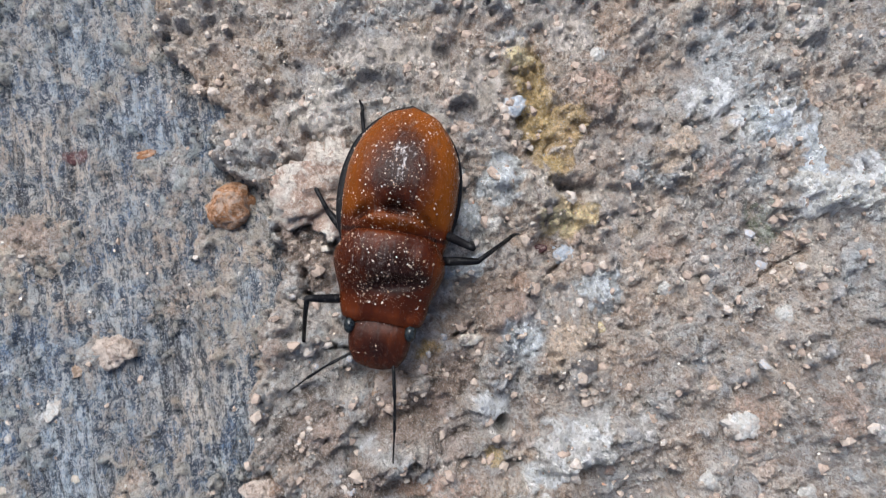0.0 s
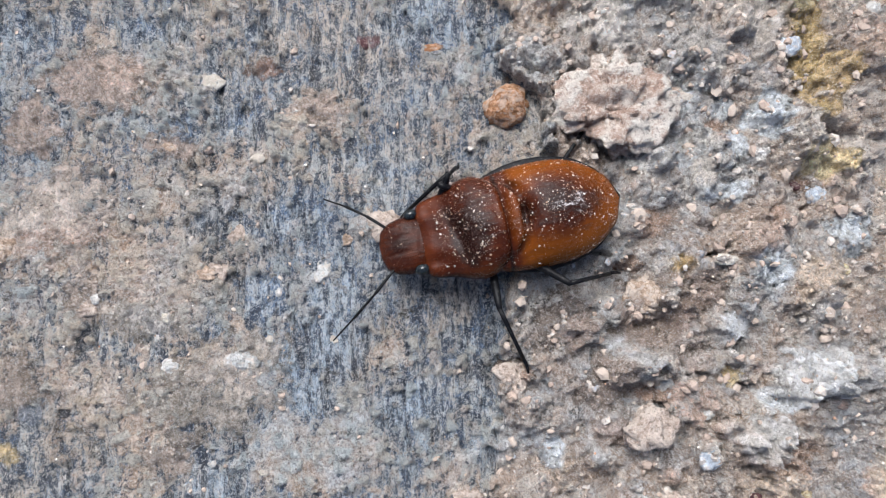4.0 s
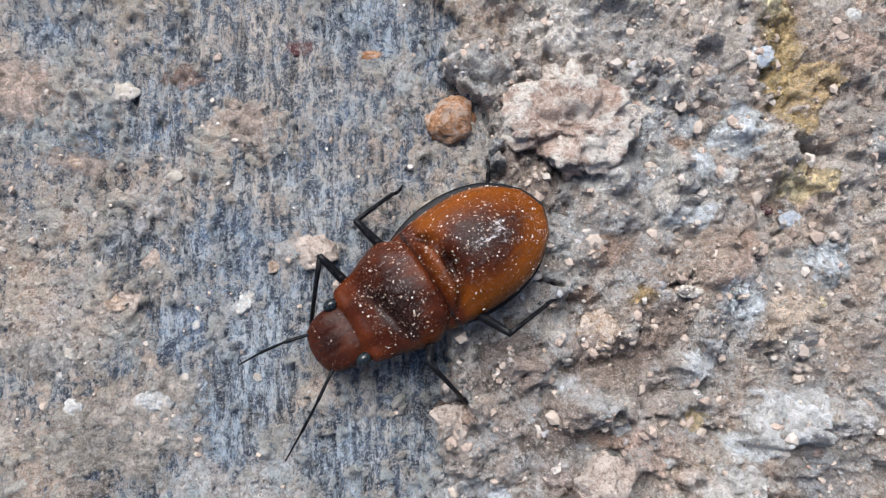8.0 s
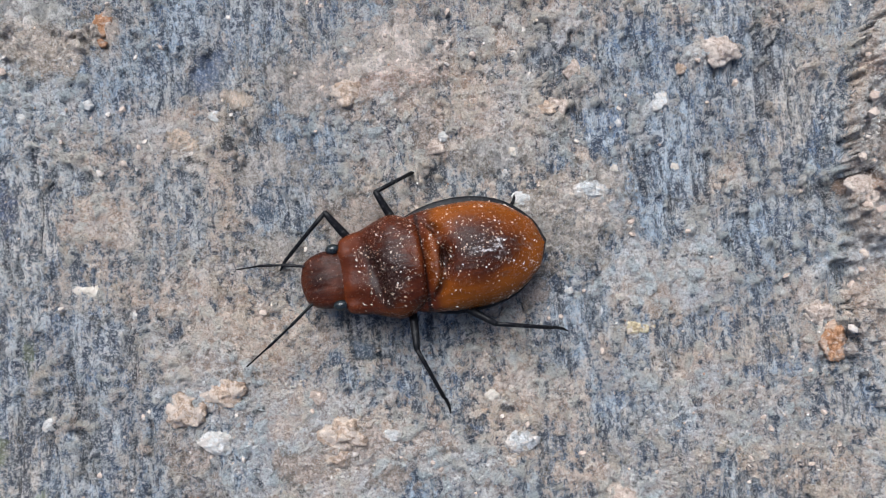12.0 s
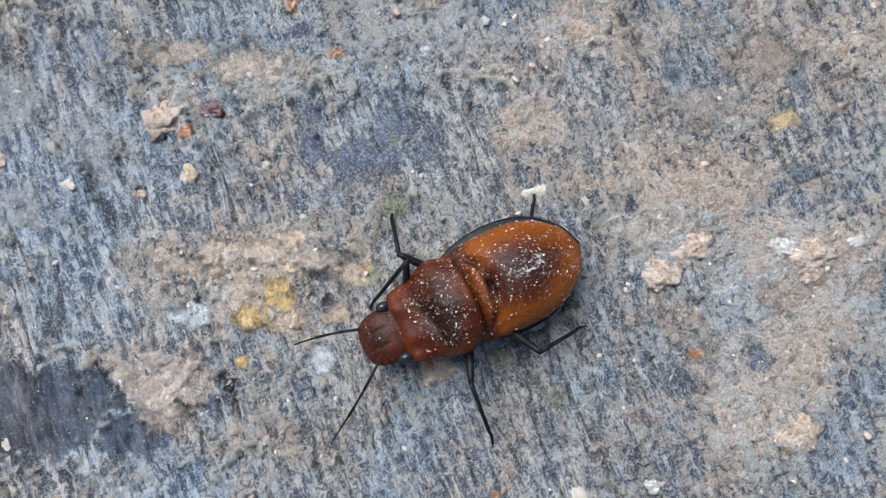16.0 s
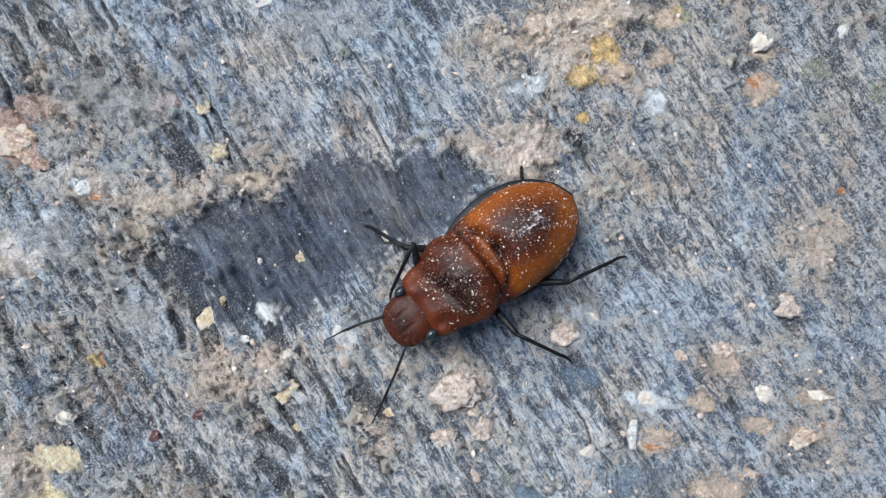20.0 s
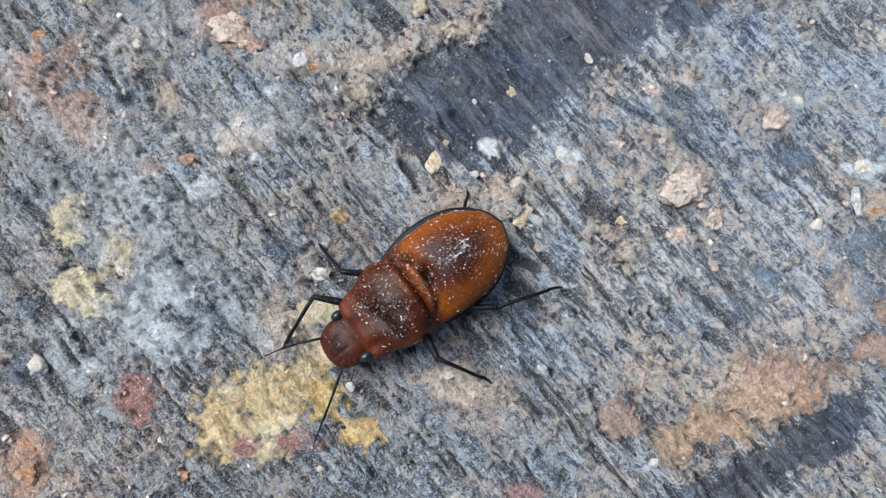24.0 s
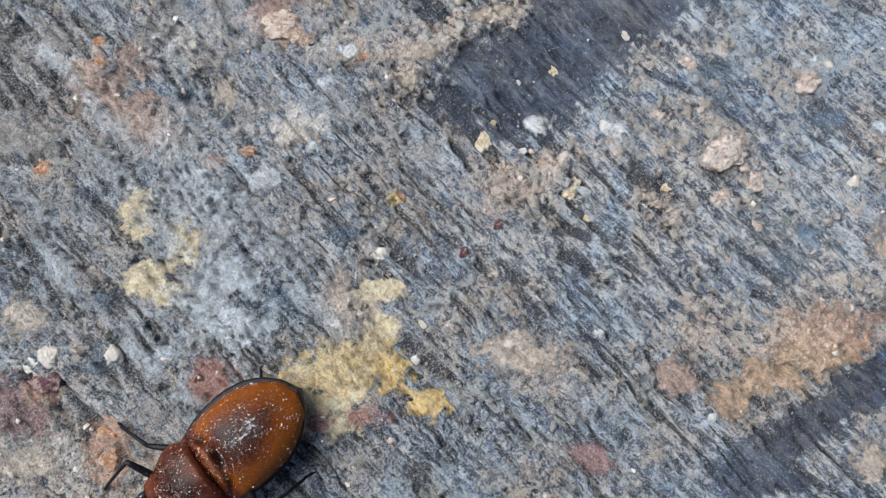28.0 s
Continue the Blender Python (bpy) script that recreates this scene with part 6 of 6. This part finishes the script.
STANDS["front", -1] = [(0, 7.2, 4.8), (1, 5.2, 2.2), (2, 6.0, 2.5), (3, 9.0, 1.0), (4, 6.0, 2.0), (7, 6.0, 2.0), (8, 7.3, 1.2), (9, 10.0, 3.2), (10, 7.5, 3.7), (11, 8.2, 0.3), (12, 9.0, 1.4), (14.5, 12.3, 0.5), (15, 9.0, 3.1), (16, 6.2, 2.2), (17, 9.6, 3.0), (18, 11.9, 1.3), (19, 11.9, 0.5), (20, 6.2, 2.1), (21, 7.2, 1.9), (22, 6.6, 3.1), (25, 12.1, 2.1), (26, 6.2, 2.0), (27, 8.5, 4.4)]
STANDS["middle", -1] = [(0, -4.7, 7.2), (1, -3.2, 6.2), (2, 1.8, 6.6), (3, 2.8, 5.8), (4, 1.2, 4.8), (7, 1.0, 4.6), (8, -2.0, 5.7), (9, -1.8, 6.7), (10, 4.6, 7.3), (11, -0.1, 5.6), (12, -1.2, 6.4), (14.5, 3.3, 6.6), (15, -1.2, 5.9), (16, 2.1, 7.8), (17, 2.7, 6.8), (18, 3.9, 7.6), (19, 1.7, 7.3), (20, 4.4, 7.3), (21, -0.9, 7.9), (22, 4.5, 7.6), (25, 3.1, 7.4), (26, 5.7, 7.4), (27, 4.5, 8.1), (28, 4.7, 8.0)]
STANDS["hind", -1] = [(0, -8.7, 3.8), (2, -7.7, 6.7), (3, -7.5, 6.5), (4, -7.9, 5.8), (7, -7.8, 5.3), (9, -6.5, 3.4), (10, -6.3, 3.8), (11, -7.2, 2.7), (12, -6.9, 3.6), (14.5, -7.5, 3.4), (15, -7.6, 3.1), (16, -7.2, 4.6), (17, -7.9, 4.0), (18, -8.4, 3.5), (19, -7.6, 3.8), (20, -7.0, 4.4), (21, -7.2, 4.3), (22, -6.9, 4.3), (25, -8.0, 3.5), (26, -6.6, 4.1), (27, -7.0, 4.0), (28, -6.4, 3.5)]
STANDS["middle", 1] = [(0, -1.8, 7.1), (1, -1.3, 8.5), (2, -1.6, 8.1), (3, -1.6, 8.8), (4, -0.0, 9.4), (7, 0.6, 9.1), (8, 1.7, 7.2), (9, 2.4, 7.5), (10, -0.6, 9.3), (11, -2.3, 8.6), (12, -0.4, 9.3), (14.5, -2.2, 8.8), (15, 2.0, 6.3), (16, 2.5, 9.2), (17, -1.3, 9.2), (18, -1.7, 9.4), (19, -1.6, 8.8), (20, -1.3, 8.8), (21, 1.3, 9.4), (22, 0.4, 9.0), (25, -1.2, 7.9), (26, 1.0, 8.9), (27, 1.9, 8.0)]
STANDS["hind", 1] = [(0, -0.7, 4.4), (1, -5.4, 4.8), (2, -9.1, 3.9), (3, -8.5, 5.1), (4, -7.2, 4.4), (7, -6.9, 4.6), (8, -5.8, 4.7), (9, -4.8, 5.2), (10, -7.2, 4.9), (11, -5.3, 4.9), (12, -8.5, 5.5), (14.5, -4.7, 6.2), (15, -6.4, 5.6), (16, -6.2, 4.8), (17, -9.4, 5.5), (18, -9.3, 5.5), (19, -9.2, 5.0), (20, -8.6, 5.3), (21, -6.5, 4.7), (22, -8.7, 4.5), (25, -8.6, 6.5), (26, -8.0, 4.8), (27, -8.3, 4.8), (28, -4.7, 4.9)]
STANDS["front", 1] = [(0, 5.4, 1.5), (2, 5.1, 1.6), (8, 5.5, 1.4), (15, 5.1, 1.6), (21, 5.5, 1.5), (28, 5.3, 1.5)]
# swing of each antenna from straight ahead: seconds, degrees
FEEL = {
    -1: [(0, 53), (1, 53), (2, 36), (3, 45), (4, 43), (7, 50), (8, 14), (10, 14), (11, 35), (12, 12), (14.5, 29), (16, 16), (17, 25), (18, 29), (20, 19), (21, 24), (22, 26), (25, 23), (26, 23), (27, 18)],
    1: [(0, 10), (1, 32), (2, 19), (3, 27), (4, 38), (7, 35), (9, 29), (10, 31), (11, 24), (12, 35), (14.5, 31), (15, 34), (16, 36), (17, 31), (18, 37), (19, 21), (20, 31), (21, 31), (22, 46), (25, 29), (26, 30), (27, 30)],
}


# how far the mortar chunk lifts the bug at first: seconds, mm
LIFTED = [(0, 1.3), (1.2, 1.2), (2.0, 0.6), (3.5, 0.0), (28, 0.0)]


def lifted(t):
    return float(np.interp(t, [r[0] for r in LIFTED], [r[1] for r in LIFTED]))


def bug_at(t):
    rows = np.array(BUG)
    return [float(np.interp(t, rows[:, 0], rows[:, k])) for k in (1, 2, 3)]


def aim(at, along):
    """The pose at a place whose x runs along a direction, with z as upright as it can be."""
    x = Vector(along).normalized()
    y = Vector((0, 0, 1)).cross(x).normalized()
    turn = Matrix((x, y, x.cross(y))).transposed().to_4x4()
    return Matrix.Translation(Vector(at) * MM) @ turn


def stance(which, side, foot):
    """Thigh and shin for a foot's place: the poses of the thigh in the bug's space and of the shin in the thigh's."""
    (hx, hy), thigh, shin, pole = LEGS[which, side]
    hip, foot = Vector((hx, hy * side, HIP_Z)), Vector(foot)
    way = foot - hip
    far = min(max(way.length, 1.03 * abs(shin - thigh)), 0.995 * (thigh + shin))
    way.normalize()
    foot = hip + far * way
    a = (thigh**2 - shin**2 + far**2) / (2 * far)
    out = Vector((pole[0], pole[1] * side, pole[2]))
    out = (out - way * out.dot(way)).normalized()
    knee = hip + a * way + math.sqrt(max(thigh**2 - a * a, 0)) * out
    upper = aim(hip, knee - hip)
    return upper, upper.inverted() @ aim(knee, foot - knee)


def gait(which, side):
    """Poses of a leg every tenth of a second: the stands above, with the quick steps of a walking bug in between."""
    marks = np.array(STANDS[which, side], float)
    turn = math.pi if (which == "middle") == (side == 1) else 0.0
    rows, moved = [], bug_at(0)
    for k in range(281):
        t = k / 10
        x, y, _ = bug_at(t)
        pace = math.hypot(x - moved[0], y - moved[1]) * 10
        moved = (x, y)
        stride = (0.15 if (which, side) == ("front", 1) else 1.1) * min(pace / 6, 1) * abs(math.sin(math.pi * t))
        beat = 4 * math.pi * t + turn
        ahead, out = (float(np.interp(t, marks[:, 0], marks[:, j])) for j in (1, 2))
        rows.append((t, *stance(which, side, (ahead + stride * math.sin(beat), out * side, 0.12 - 0.8 * lifted(t) + 0.5 * stride * max(0, math.cos(beat))))))
    return rows


def motions():
    rows = []
    for t, x, y, h in BUG:
        z = 0.12 + max(0.0, 0.1 + sum(ground_z(x + 2.2 * i, y + 2.2 * j) for i in (-2, -1, 0, 1, 2) for j in (-2, -1, 0, 1, 2)) / 25)
        rows.append((t, pose(x * MM, y * MM, (z + lifted(t)) * MM, 5, 0, h)))
    walk(bug, rows)
    for key, (femur, below) in WALKERS.items():
        steps = gait(*key)
        walk(femur, [(t, upper) for t, upper, _ in steps])
        for ob in below:
            walk(ob, [(t, lower) for t, _, lower in steps])
    for side, ob in FEELERS.items():
        walk(ob, [(t, pose(6.3 * MM, 0.85 * side * MM, 1.7 * MM, 0, 0, side * yaw)) for t, yaw in FEEL[side]])
    # the chip is shoved back by a leg while the bug passes over it
    a = kicked.matrix_world.copy()
    b = pose(-37.6 * MM, -21.7 * MM, a.translation.z, 0, 0, -18)
    walk(kicked, [(0.0, a), (12.8, a), (13.0, a), (13.7, b), (14.0, b), (28.0, b)])


motions()
